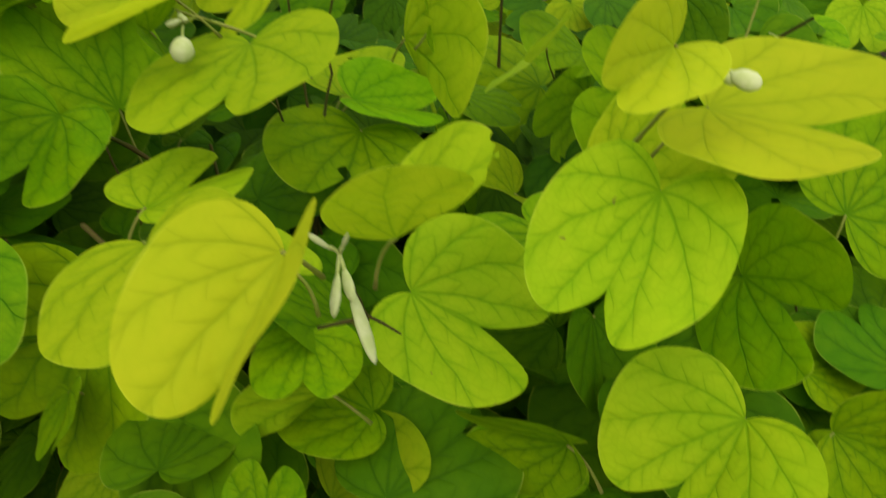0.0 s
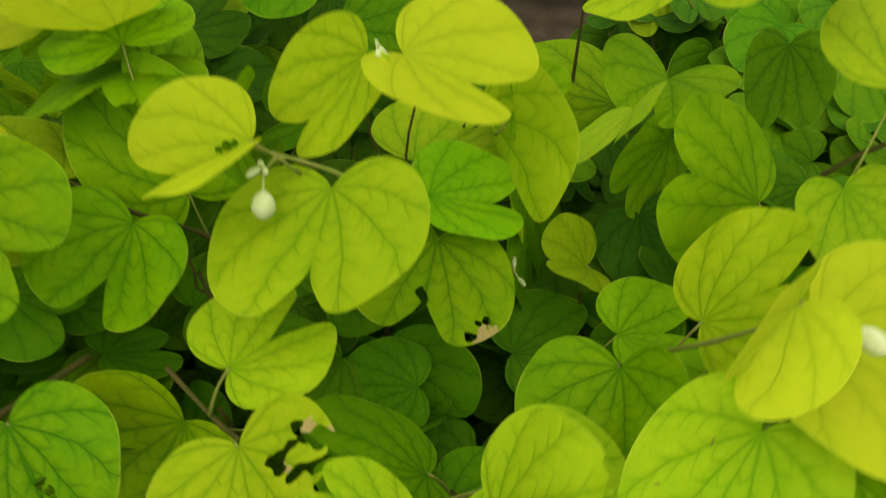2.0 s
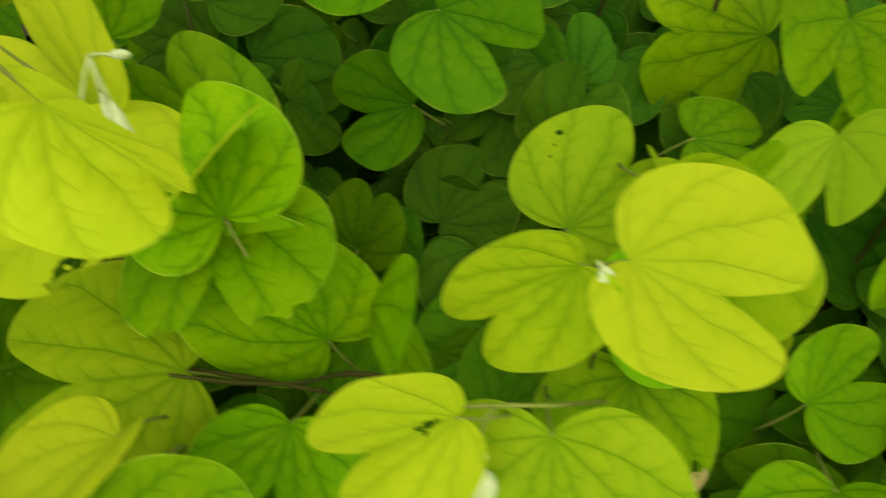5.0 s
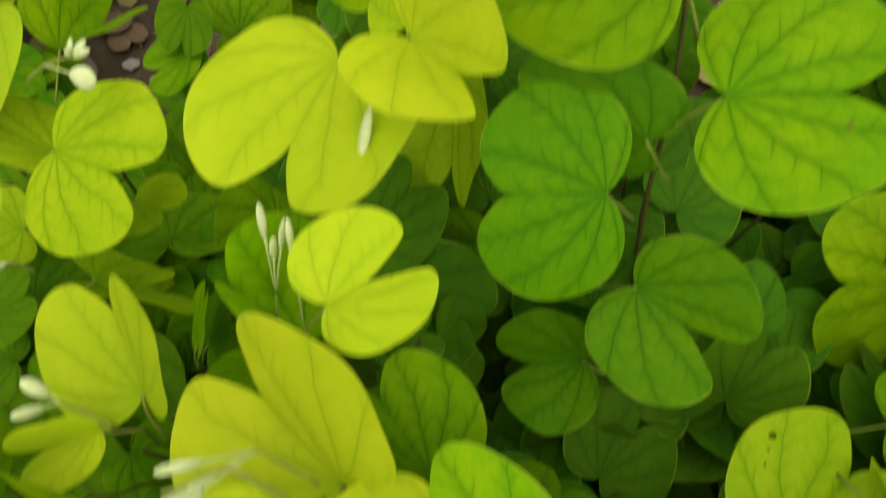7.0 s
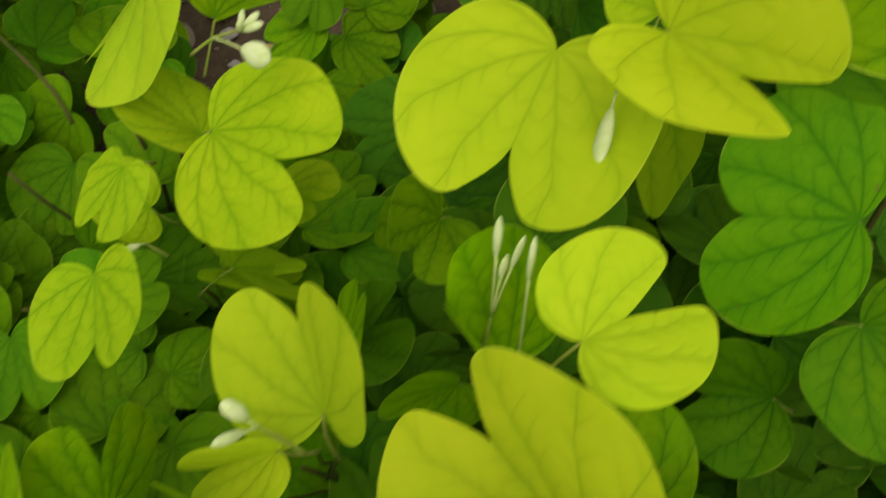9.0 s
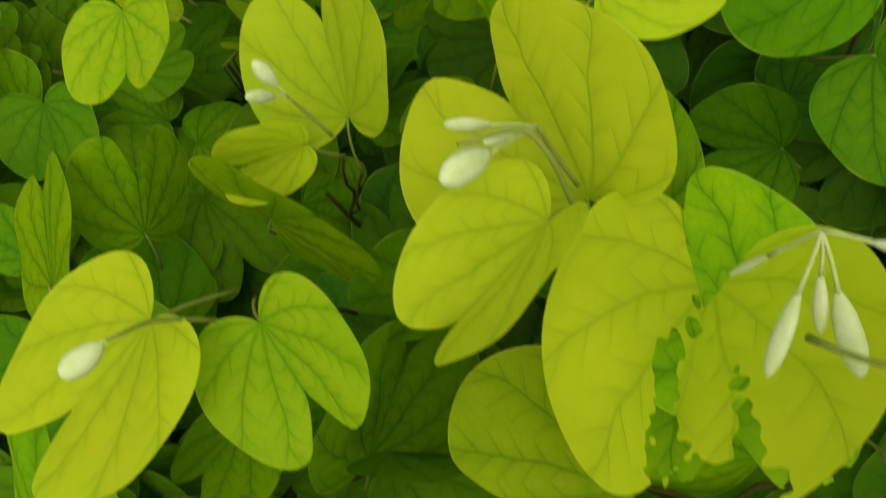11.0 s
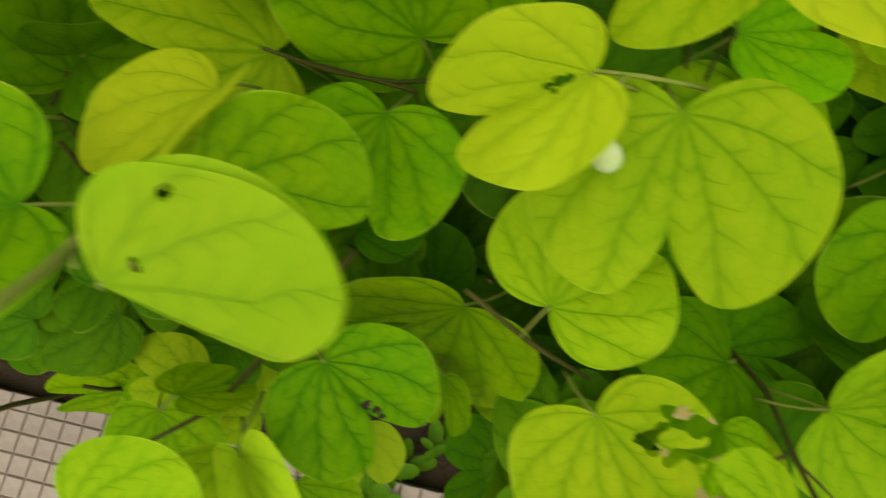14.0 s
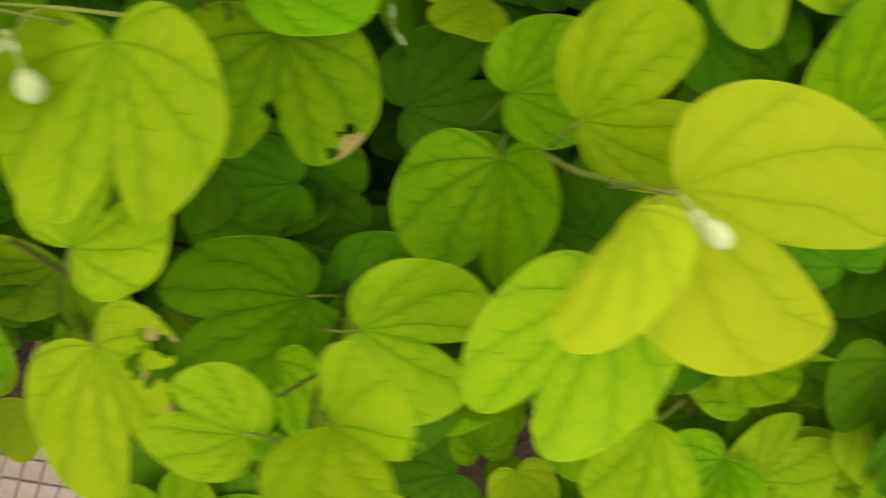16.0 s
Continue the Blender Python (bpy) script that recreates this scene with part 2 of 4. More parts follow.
def leaf_mesh(fold, notch, curl, seed, bites=(), steps=2, rows=4, other=None):
    """Two lobes folded up along the middle; along is from the stalk to the notch. bites: places and sizes eaten away; other: the second lobe's own fold."""
    rng = random.Random(seed)
    bm = bmesh.new()
    layer = bm.loops.layers.uv.new("UVMap")
    rim = bm.loops.layers.uv.new("Rim")
    flat, border = {}, set()
    phase = rng.uniform(0, 6)
    if bites:
        steps, rows = 7, 26
    half = HALF[:-4] + [(x, y - k * (1 - notch)) for (x, y), k in zip(HALF[-4:], (0.1, 0.6, 0.9, 1.0))]
    fine = smooth_line(half, steps)
    waves = [rng.uniform(0, 6) for k in range(4)]
    for side in (1, -1):
        bend = radians(fold if other is None or side > 0 else other)
        c, s = math.cos(bend), math.sin(bend)
        uneven = rng.uniform(0.95, 1.05)
        grid = []
        for i, (x, y) in enumerate(fine):
            u = i / (len(fine) - 1)
            mid = notch * u * u * (3 - 2 * u)
            wave = 1 + (0.014 * math.sin(11 * u + waves[0] + side) + 0.008 * math.sin(23 * u + waves[1] + side)) * min(1, 6 * u, 6 * (1 - u))
            line = []
            for k in range(rows + 1):
                v = k / rows
                if rows > 1 and not bites:
                    v = 1 - (1 - v) ** 1.5
                w = 1 + (wave - 1) * v
                lx, ly = max(0.0, x) * v * uneven * w, mid + (y * (w if y > 0 else 1.0) - mid) * v
                lift = -curl * lx * lx + 0.03 * math.sin(5 * ly + 3 * lx * side + phase) * lx + 0.02 * math.sin(9 * u + waves[2] + side) * lx * v * v
                drop = -0.10 * curl * ly * ly + 0.03 * math.sin(3.0 * ly + phase) * (1 if lx > 0 else 0.6)
                p = (side * (lx * c - lift * s), ly, lx * s + lift * c + drop)
                key = (0, round(ly, 5)) if lx == 0 and (i in (0, len(fine) - 1) or k == 0) else None
                if key and key in flat:
                    line.append(flat[key])
                    continue
                vert = bm.verts.new(p)
                line.append((vert, (side * lx, ly), v))
                if v == 1:
                    border.add(vert)
                if key:
                    flat[key] = line[-1]
            grid.append(line)
        for a, b in zip(grid, grid[1:]):
            for k in range(rows):
                quad = [a[k], a[k + 1], b[k + 1], b[k]]
                quad = [q for j, q in enumerate(quad) if q[0] not in [w[0] for w in quad[:j]]]
                if len(quad) < 3:
                    continue
                mx, my = sum(q[1][0] for q in quad) / len(quad), sum(q[1][1] for q in quad) / len(quad)
                ragged = 1 + 0.5 * noise.noise((mx * 9, my * 9, seed)) + 0.4 * noise.noise((mx * 19, my * 19, seed))
                if any((mx - bx) ** 2 + (my - by) ** 2 < (br * ragged) ** 2 for bx, by, br in bites):
                    continue
                face = bm.faces.new([q[0] for q in (quad if side > 0 else quad[::-1])])
                uvs = {q[0]: (q[1], q[2]) for q in quad}
                for loop in face.loops:
                    loop[layer].uv = uvs[loop.vert][0]
                    loop[rim].uv = (uvs[loop.vert][1], 0.0)
    for k in range(2 if bites else 0):
        moved = {}
        for v in bm.verts:
            ring = [e.other_vert(v) for e in v.link_edges if len(e.link_faces) == 1]
            if len(ring) == 2 and v not in border:
                moved[v] = (v.co * 2 + ring[0].co + ring[1].co) / 4
        for v, p in moved.items():
            v.co = p
    loose = [v for v in bm.verts if not v.link_faces]
    bmesh.ops.delete(bm, geom=loose, context="VERTS")
    return mesh_of("leaf", bm, LEAF["grown"])


BLADES = {}
INNER = {(f, c, k): leaf_mesh(f, c, (0.10, 0.20)[k], 10 * f + k, rows=2) for f in (0, 8, 16, 26) for c in (0.8, 1.0) for k in range(2)}
tips = []
SHRUBS = []


def nearest_shrub(x, y):
    return min(SHRUBS, key=lambda s: (s.location.x - x) ** 2 + (s.location.y - y) ** 2)


def leaf(tone, x, y, z, rx, ry, rz, size, wide, fold, notch=1.0, bites=(), label="", inner=False, other=None):
    """One leaf with its stalk's end at x, y, z; size: from stalk to notch."""
    if bites:
        data = leaf_mesh(fold, notch, 0.1, len(tips), bites, other=other)
    elif inner:
        data = INNER[fold, notch, len(tips) % 2]
    else:
        key = (4 * round(fold / 4), round(notch, 1), len(tips) % 4)
        if key not in BLADES:
            BLADES[key] = leaf_mesh(key[0], key[1], 0.10, 10 * abs(key[0]) + 7 * key[2] + round(90 * notch), steps=3, rows=6)
        data = BLADES[key]
    ob = new("leaf", data)
    ob.material_slots[0].link = "OBJECT"
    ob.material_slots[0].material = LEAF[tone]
    shrub = nearest_shrub(x, y)
    ob.parent = shrub
    ob.matrix_basis = Matrix.Translation(-shrub.location) @ pose(x, y, z, rx, ry, rz) @ Matrix.Diagonal((size * wide, size, size, 1))
    tips.append((Vector((x, y, z)), ob.matrix_basis.to_3x3().normalized(), size, shrub, ob))
    return tagged(ob, label or ("two-lobed leaf with holes eaten by insects" if bites else ""))


# ---------------------------------------------------------------- the shrubs of the hedge
def shrub_at(x, y, label):
    ob = new("shrub", None)
    ob.empty_display_size = 0.05
    ob.location = (x, y, 0.0)
    SHRUBS.append(tagged(ob, label, "shrub", "bauhinia shrubs in the bed", "thing"))


shrub_at(-0.18, 0.52, "low bauhinia shrub with yellow-green two-lobed leaves, some eaten")
shrub_at(0.20, 0.60, "low bauhinia shrub with bright young leaves and pale buds")
shrub_at(-0.44, 0.74, "bauhinia shrub with large yellow-green two-lobed leaves and pale buds")
shrub_at(-0.12, 0.90, "bauhinia shrub with broad deep green two-lobed leaves")
shrub_at(-0.78, 0.98, "bauhinia shrub with thin stems and small green leaves")
shrub_at(0.30, 1.05, "bauhinia shrub with upright thin stems, behind the others")
shrub_at(-0.62, 0.42, "bauhinia shrub at the edge of the paving, broad green leaves")

# ---------------------------------------------------------------- the leaves of the hedge's skin
leaf("fresh", 0.1195, 0.3524, 0.5129, -31.6, -9.3, 148.2, 0.0658, 0.80, 20, 1.03)
leaf("fresh", -0.0191, 0.3492, 0.4488, -25.6, 27.7, -114.9, 0.0567, 1.07, 21, 0.80)
leaf("fresh", -0.0221, 0.2909, 0.5185, 35.7, -0.3, -120.2, 0.0442, 1.28, 53, 0.90, bites=((-0.55, 1.52, 0.22), (-0.2, 1.48, 0.2), (-0.82, 1.4, 0.12)))
leaf("young", -0.0580, 0.2209, 0.5513, -28.1, 9.8, 157.6, 0.0477, 0.91, 44, 1.12)
leaf("fresh", 0.1651, 0.2880, 0.4056, -41.0, -12.1, 125.6, 0.0519, 1.29, 38, 0.94)
leaf("fresh", -0.1318, 0.4877, 0.5605, -18.1, 14.0, 170.5, 0.0659, 1.13, 13, 0.89)
leaf("young", -0.1817, 0.4929, 0.5910, -25.5, -21.3, 113.7, 0.0496, 1.04, 48, 1.04, bites=((0.06, 0.2, 0.05), (0.07, 0.3, 0.06), (-0.04, 0.38, 0.04), (0.06, 0.41, 0.05)))
leaf("young", -0.0911, 0.5628, 0.6179, -9.5, 15.4, -114.1, 0.0606, 0.96, 25, 0.79)
leaf("fresh", -0.1160, 0.5623, 0.6173, -54.2, -27.9, 135.7, 0.0563, 0.76, 24, 1.11)
leaf("fresh", -0.1889, 0.4021, 0.4792, 7.6, -5.6, -46.0, 0.0458, 1.33, 14, 0.59)
leaf("grown", -0.0660, 0.5391, 0.4790, -19.9, -17.3, 179.0, 0.0582, 1.14, 7, 0.86, bites=((-0.74, 1.0, 0.06), (-0.65, 1.06, 0.045), (-0.58, 1.27, 0.07), (0.05, 0.84, 0.07), (0.0, 0.92, 0.06)))
leaf("grown", 0.0740, 0.4668, 0.4233, -25.3, 20.1, 156.1, 0.0581, 1.28, 41, 1.07)
leaf("fresh", 0.1239, 0.4709, 0.4721, 63.1, 25.0, -68.6, 0.0644, 1.00, -12, 0.92)
leaf("bright", 0.0880, 0.5365, 0.3823, -14.3, 17.5, -72.8, 0.0624, 0.85, 15, 0.83)
leaf("young", 0.1550, 0.3981, 0.5455, 0.3, 15.5, -123.9, 0.0647, 1.14, 19, 0.81)
leaf("young", 0.1223, 0.3761, 0.5868, -20.7, -45.0, 149.9, 0.0460, 0.74, 41, 1.15)
leaf("fresh", 0.2403, 0.5755, 0.5162, -33.6, -1.7, -155.1, 0.0479, 1.28, 11, 0.94)
leaf("fresh", 0.2586, 0.5978, 0.5898, 9.2, 13.8, -32.2, 0.0801, 0.83, 9, 0.88)
leaf("bright", 0.2252, 0.6640, 0.4349, 44.5, -43.9, 75.7, 0.0884, 0.93, -4, 1.15)
leaf("fresh", 0.0692, 0.6208, 0.3843, 28.1, -20.3, 104.4, 0.0407, 1.20, 39, 1.10)
leaf("pale", 0.1028, 0.7034, 0.5026, -4.0, 46.5, 149.2, 0.0570, 0.94, 14, 0.65)
leaf("grown", -0.3639, 0.4389, 0.5698, -29.3, 29.8, -122.5, 0.0524, 1.18, 3, 0.91)
leaf("grown", -0.2893, 0.5128, 0.5009, -37.7, -17.8, 169.1, 0.0530, 1.15, 31, 0.85)
leaf("olive", -0.3251, 0.3670, 0.4545, -39.4, 2.7, -141.8, 0.0550, 1.04, 22, 0.87, bites=((-0.05, 0.76, 0.07), (-0.1, 0.88, 0.06), (-0.1, 1.02, 0.05)))
leaf("fresh", -0.1649, 0.3398, 0.4887, -8.6, 22.2, -158.4, 0.0570, 1.07, 12, 0.88, bites=((-0.3, 0.34, 0.07), (-0.4, 0.33, 0.06), (-0.36, 0.46, 0.07), (-0.52, 0.28, 0.06), (-0.62, 0.16, 0.07), (-0.66, 0.3, 0.07), (-0.82, 0.38, 0.12), (-0.92, 0.5, 0.1), (-0.85, 0.6, 0.08), (-0.7, 0.62, 0.09), (-0.55, 0.56, 0.07), (-0.44, 0.6, 0.06), (-0.98, 0.72, 0.15), (-0.8, 0.86, 0.15), (-0.92, 1.0, 0.17)))
leaf("lush", -0.0615, 0.3793, 0.4074, 39.8, -1.5, 109.7, 0.0657, 0.83, 3, 1.15)
leaf("grown", -0.3240, 0.6344, 0.5705, 4.0, 7.9, -176.4, 0.0587, 1.21, -8, 0.83, bites=((0.5, 1.58, 0.25), (-0.5, 1.6, 0.28), (-0.8, 1.45, 0.2)))
leaf("fresh", -0.3571, 0.5460, 0.5116, 21.8, -5.3, 98.0, 0.0718, 1.17, -6, 0.92)
leaf("young", -0.3682, 0.4951, 0.5634, 14.2, 25.3, 155.7, 0.0495, 0.96, 30, 0.85)
leaf("grown", -0.2721, 0.5734, 0.4859, 58.1, -20.9, 31.4, 0.0781, 0.75, 8, 0.89)
leaf("deep", -0.1900, 0.5450, 0.3953, -2.7, -8.9, -179.5, 0.0481, 1.29, 11, 0.83)
leaf("grown", -0.4636, 0.3655, 0.6858, 50.9, 10.3, 30.0, 0.0465, 0.97, -7, 0.79)
leaf("pale", -0.3590, 0.3750, 0.6640, 163.4, 30.9, 59.5, 0.0640, 0.66, -30, 1.15, bites=((0.76, 0.22, 0.055), (0.72, 0.16, 0.04), (0.22, 0.22, 0.05), (0.25, 0.12, 0.035), (-0.72, 0.27, 0.06), (-0.23, 0.22, 0.05)), other=-135)
leaf("young", -0.4185, 0.6554, 0.6431, -15.4, 18.5, 134.4, 0.0525, 0.76, 42, 1.06)
leaf("young", -0.3309, 0.6476, 0.5890, 24.9, 12.6, 163.1, 0.0938, 0.80, 37, 1.15, bites=((0.06, 0.18, 0.04), (0.04, 0.34, 0.06), (0.14, 0.5, 0.08), (0.16, 0.62, 0.1), (0.13, 0.75, 0.11), (0.08, 0.88, 0.1), (0.06, 1.0, 0.1), (0.0, 1.12, 0.12), (-0.15, 1.24, 0.12), (-0.3, 1.28, 0.12), (-0.42, 1.24, 0.1), (-0.45, 1.12, 0.08), (-0.42, 0.98, 0.07), (-0.38, 0.85, 0.06), (-0.33, 0.72, 0.05), (-0.3, 0.62, 0.04), (-0.55, 1.25, 0.1)))
leaf("fresh", -0.5532, 0.6129, 0.5906, -5.0, 21.6, -144.1, 0.0490, 0.95, 22, 0.80)
leaf("young", -0.6023, 0.6078, 0.6048, -16.5, 7.7, 135.2, 0.0666, 0.78, 12, 0.89)
leaf("fresh", -0.5557, 0.5079, 0.6235, -32.0, -12.6, 167.1, 0.0435, 1.09, 68, 1.10)
leaf("fresh", -0.6493, 0.9676, 0.5229, 15.2, 21.7, -114.0, 0.0766, 1.01, 2, 0.88)
leaf("young", -0.3978, 0.7721, 0.6483, 3.0, -0.4, -58.1, 0.0408, 1.12, 23, 0.58, bites=((0, 0.95, 0.11),))
leaf("young", -0.5336, 0.7552, 0.5437, 34.8, -28.8, -0.3, 0.0570, 1.03, 32, 0.97)
leaf("young", -0.3940, 0.6859, 0.5982, 16.4, -42.4, 31.0, 0.0700, 1.11, 24, 0.89)
leaf("lush", -0.2213, 0.8767, 0.5895, 1.4, -46.7, 90.4, 0.0602, 1.37, -1, 1.15)
leaf("lush", -0.1856, 0.8393, 0.5115, -10.5, 32.3, -136.2, 0.0612, 1.10, 25, 0.70)
leaf("grown", -0.2025, 0.9388, 0.7323, 40.9, -51.8, 39.4, 0.0728, 1.10, 12, 1.11)
leaf("grown", -0.1534, 0.9071, 0.6528, 17.5, 13.0, -97.9, 0.0697, 1.11, 9, 0.88)
leaf("lush", -0.2144, 0.8099, 0.4262, -22.1, -29.7, 96.0, 0.0486, 1.28, 38, 0.95)
leaf("mature", -0.3445, 0.7047, 0.5088, 47.5, -14.0, 23.3, 0.0635, 0.91, -12, 1.11)
leaf("fresh", -0.0948, 0.6571, 0.4702, 6.0, -0.9, -47.6, 0.0656, 1.09, 21, 1.04, bites=((-0.8, 0.78, 0.04), (-0.75, 0.62, 0.03), (-0.68, 0.47, 0.03), (-0.55, 0.37, 0.025)))
leaf("lush", -0.2613, 0.6706, 0.4233, 39.4, -21.4, -41.3, 0.0372, 1.28, 13, 1.05)
leaf("grown", -0.6883, 0.6990, 0.4570, 59.0, 33.1, 36.6, 0.0528, 0.90, -16, 0.68)
leaf("grown", -0.734, 0.650, 0.480, 9, -45, 7, 0.0597, 0.98, 8, 1.0)
leaf("fresh", -0.7187, 0.8558, 0.4991, 2.2, 17.8, -164.4, 0.0526, 0.93, 16, 0.97)
leaf("fresh", -0.7275, 0.9543, 0.4869, -20.6, 6.5, 148.9, 0.0422, 0.79, 0, 0.81)
leaf("young", -0.557, 0.732, 0.548, -23, -34, 117, 0.0384, 0.84, 46, 1.0)
leaf("grown", -0.455, 0.782, 0.529, -60, -43, 168, 0.0374, 0.95, 17, 0.9)
leaf("fresh", -0.3197, 1.0309, 0.5296, -48.8, 39.3, 142.3, 0.0727, 1.18, 31, 0.98)
leaf("grown", -0.3871, 1.1163, 0.7023, -29.2, 38.5, 173.5, 0.0855, 1.11, -12, 0.96)
leaf("pale", -0.7256, 1.1103, 0.5371, -33.8, 21.0, 118.7, 0.0757, 1.25, -11, 0.87)
leaf("grown", -0.6630, 1.0687, 0.5324, -19.7, 14.8, -28.8, 0.0576, 1.20, 56, 0.86)
leaf("fresh", -0.6850, 1.0069, 0.4604, 21.1, 12.3, 70.9, 0.0512, 0.79, 18, 1.01)
leaf("fresh", -0.0347, 0.6600, 0.5231, -96.9, 52.4, 102.9, 0.0801, 1.29, -21, 0.54)
leaf("bright", -0.008, 0.632, 0.545, -28, 67, -86, 0.0366, 0.94, 10, 1.0)
leaf("bright", 0.1681, 0.8486, 0.4623, -7.5, -6.3, 154.9, 0.0697, 1.26, 43, 0.66)
leaf("lush", 0.2542, 0.7801, 0.5375, -55.8, -0.4, -178.5, 0.0548, 0.85, 12, 1.00)
leaf("fresh", 0.1754, 0.7120, 0.6782, -11.4, 19.6, -186.7, 0.0730, 0.91, -10, 1.10)
leaf("bright", -0.075, 0.573, 0.493, -12, 13, -81, 0.0519, 0.99, 25, 1.0)
leaf("mature", 0.009, 0.680, 0.431, -76, -13, -111, 0.0798, 1.00, 11, 1.0)
leaf("grown", 0.2166, 0.4298, 0.4087, 34.0, 65.8, -145.2, 0.0787, 0.78, 14, 0.59)
leaf("grown", 0.016, 0.320, 0.318, -32, 53, -117, 0.0527, 0.98, 18, 1.0)
leaf("fresh", -0.0737, 0.3216, 0.3041, 26.0, 28.2, -104.3, 0.0563, 1.06, 24, 0.88)
leaf("old_shaded", 0.099, 0.380, 0.410, -67, -4, -145, 0.0407, 1.06, 25, 1.0)
leaf("grown", -0.079, 0.334, 0.429, -7, 2, -177, 0.0341, 0.97, 4, 1.0)
leaf("fresh", -0.073, 0.289, 0.501, 19, 19, 73, 0.0319, 0.98, 12, 1.0)
leaf("young", -0.4035, 0.9642, 0.6269, 4.3, 0.4, 160.0, 0.0879, 0.86, 11, 0.88)
leaf("young", -0.3514, 0.9369, 0.6756, 22.6, 31.2, -135.9, 0.0713, 0.76, 40, 0.70)
leaf("fresh", -0.3517, 0.9565, 0.6711, 14.3, -23.3, -20.1, 0.0500, 0.79, 5, 0.97)
leaf("young", -0.3252, 0.5822, 0.7432, -42.1, 32.3, -144.9, 0.0425, 1.30, 62, 1.04)
leaf("grown", -0.4237, 0.4156, 0.6169, 5.5, 10.4, 112.8, 0.0715, 0.92, 20, 0.91)
leaf("grown", -0.428, 0.787, 0.557, 59, 8, 83, 0.0642, 0.99, 45, 1.0)
leaf("old_shaded", -0.1928, 0.9082, 0.6073, 40.1, -68.7, 41.4, 0.0704, 0.70, -4, 1.04)
leaf("mature", -0.469, 0.969, 0.390, -51, -17, 140, 0.0616, 0.95, 0, 1.0)
leaf("mature", -0.2995, 0.9470, 0.3907, 3.3, -64.8, 83.4, 0.0572, 0.70, 8, 1.03)
leaf("fresh", -0.614, 0.966, 0.441, 24, -3, -122, 0.0411, 0.93, 11, 1.0)
leaf("fresh", -0.656, 0.909, 0.399, -59, -19, -44, 0.0664, 1.03, 15, 1.0)
leaf("grown", -0.546, 0.834, 0.417, 54, -42, -58, 0.0387, 0.99, 8, 1.0)
leaf("fresh", 0.141, 0.847, 0.580, -23, -18, 94, 0.0600, 0.99, 16, 1.0)
leaf("lush", 0.022, 0.747, 0.445, -18, 7, -94, 0.0471, 1.02, 0, 1.0)
leaf("bright", 0.1587, 0.7660, 0.4340, -37.5, -55.4, -186.7, 0.0653, 0.70, 13, 1.03)
leaf("grown", -0.311, 0.612, 0.594, 3, -8, 30, 0.0642, 0.94, 0, 1.0)
leaf("grown", -0.240, 0.414, 0.400, -62, -21, 155, 0.0827, 1.01, 19, 1.0)
leaf("grown", -0.594, 0.455, 0.580, -29, 26, 156, 0.0678, 0.97, 16, 1.0)
leaf("grown", -0.543, 0.393, 0.570, 41, 17, -140, 0.0500, 1.02, 7, 1.0)
leaf("old_shaded", -0.525, 0.492, 0.539, -17, -18, 120, 0.0689, 0.98, 70, 1.0)
leaf("lush", -0.5101, 0.5553, 0.4603, 37.3, 50.1, 10.2, 0.0680, 1.03, 19, 1.04)
leaf("grown", -0.5802, 0.5677, 0.5114, 12.1, 24.8, 157.3, 0.0321, 1.28, -11, 0.98)
leaf("grown", -0.582, 0.699, 0.506, 89, 40, -26, 0.0645, 1.05, 11, 1.0)
leaf("lush", -0.4694, 0.6596, 0.4593, 36.7, 8.0, 128.7, 0.0527, 1.10, 51, 0.64)
leaf("grown", -0.2313, 0.5702, 0.5498, 89.1, -66.3, 95.8, 0.0466, 1.29, 47, 0.55)
leaf("grown", 0.306, 0.478, 0.434, 37, 44, -28, 0.0717, 1.00, 3, 0.8)
leaf("grown", 0.247, 0.329, 0.356, -47, 59, -134, 0.0445, 0.95, 28, 0.9)
leaf("grown", -0.1051, 0.2722, 0.3401, 49.9, -6.0, -20.1, 0.0245, 1.17, 12, 0.95)
leaf("pale", -0.329, 0.323, 0.283, -29, -4, -168, 0.0358, 1.01, 14, 1.0)
leaf("grown", -0.355, 0.289, 0.378, -43, -6, -177, 0.0469, 0.96, 0, 0.9)
leaf("fresh", -0.3699, 0.3132, 0.4684, -46.1, 5.1, 169.2, 0.0576, 1.06, 51, 0.88)
leaf("grown", -0.5630, 0.3561, 0.1978, 22.9, -56.4, 83.7, 0.0547, 0.74, 1, 0.80)
leaf("grown", -0.424, 0.344, 0.429, -51, -31, -32, 0.0334, 0.97, 6, 0.8)
leaf("pale", -0.3637, 0.3101, 0.4800, -6.0, -25.0, -152.4, 0.0460, 0.50, 35, 0.85)
leaf("grown", -0.254, 0.367, 0.356, -37, 36, 153, 0.0304, 1.00, 11, 0.9)
leaf("mature", -0.473, 0.927, 0.475, 30, -26, 140, 0.0500, 0.91, 29, 0.9)
leaf("old_shaded", -0.550, 0.851, 0.376, 33, -8, -63, 0.0451, 1.03, 0, 0.6)
leaf("lush", -0.224, 1.001, 0.259, 3, 59, -83, 0.0442, 0.99, 8, 0.9)
leaf("old_shaded", -0.214, 0.853, 0.283, 4, 38, -97, 0.0496, 1.19, 25, 0.7)
leaf("fresh", -0.764, 0.988, 0.359, 4, -50, 79, 0.0452, 1.03, 0, 0.8)
leaf("fresh", -0.680, 0.928, 0.354, 4, -45, -101, 0.0499, 1.02, 12, 0.8)
leaf("grown", -0.663, 0.484, 0.528, 37, -21, -25, 0.0608, 1.02, 0, 1.0)
leaf("old_shaded", -0.4922, 0.5588, 0.4838, 38.9, 43.3, -60.3, 0.0490, 1.28, 69, 0.77)
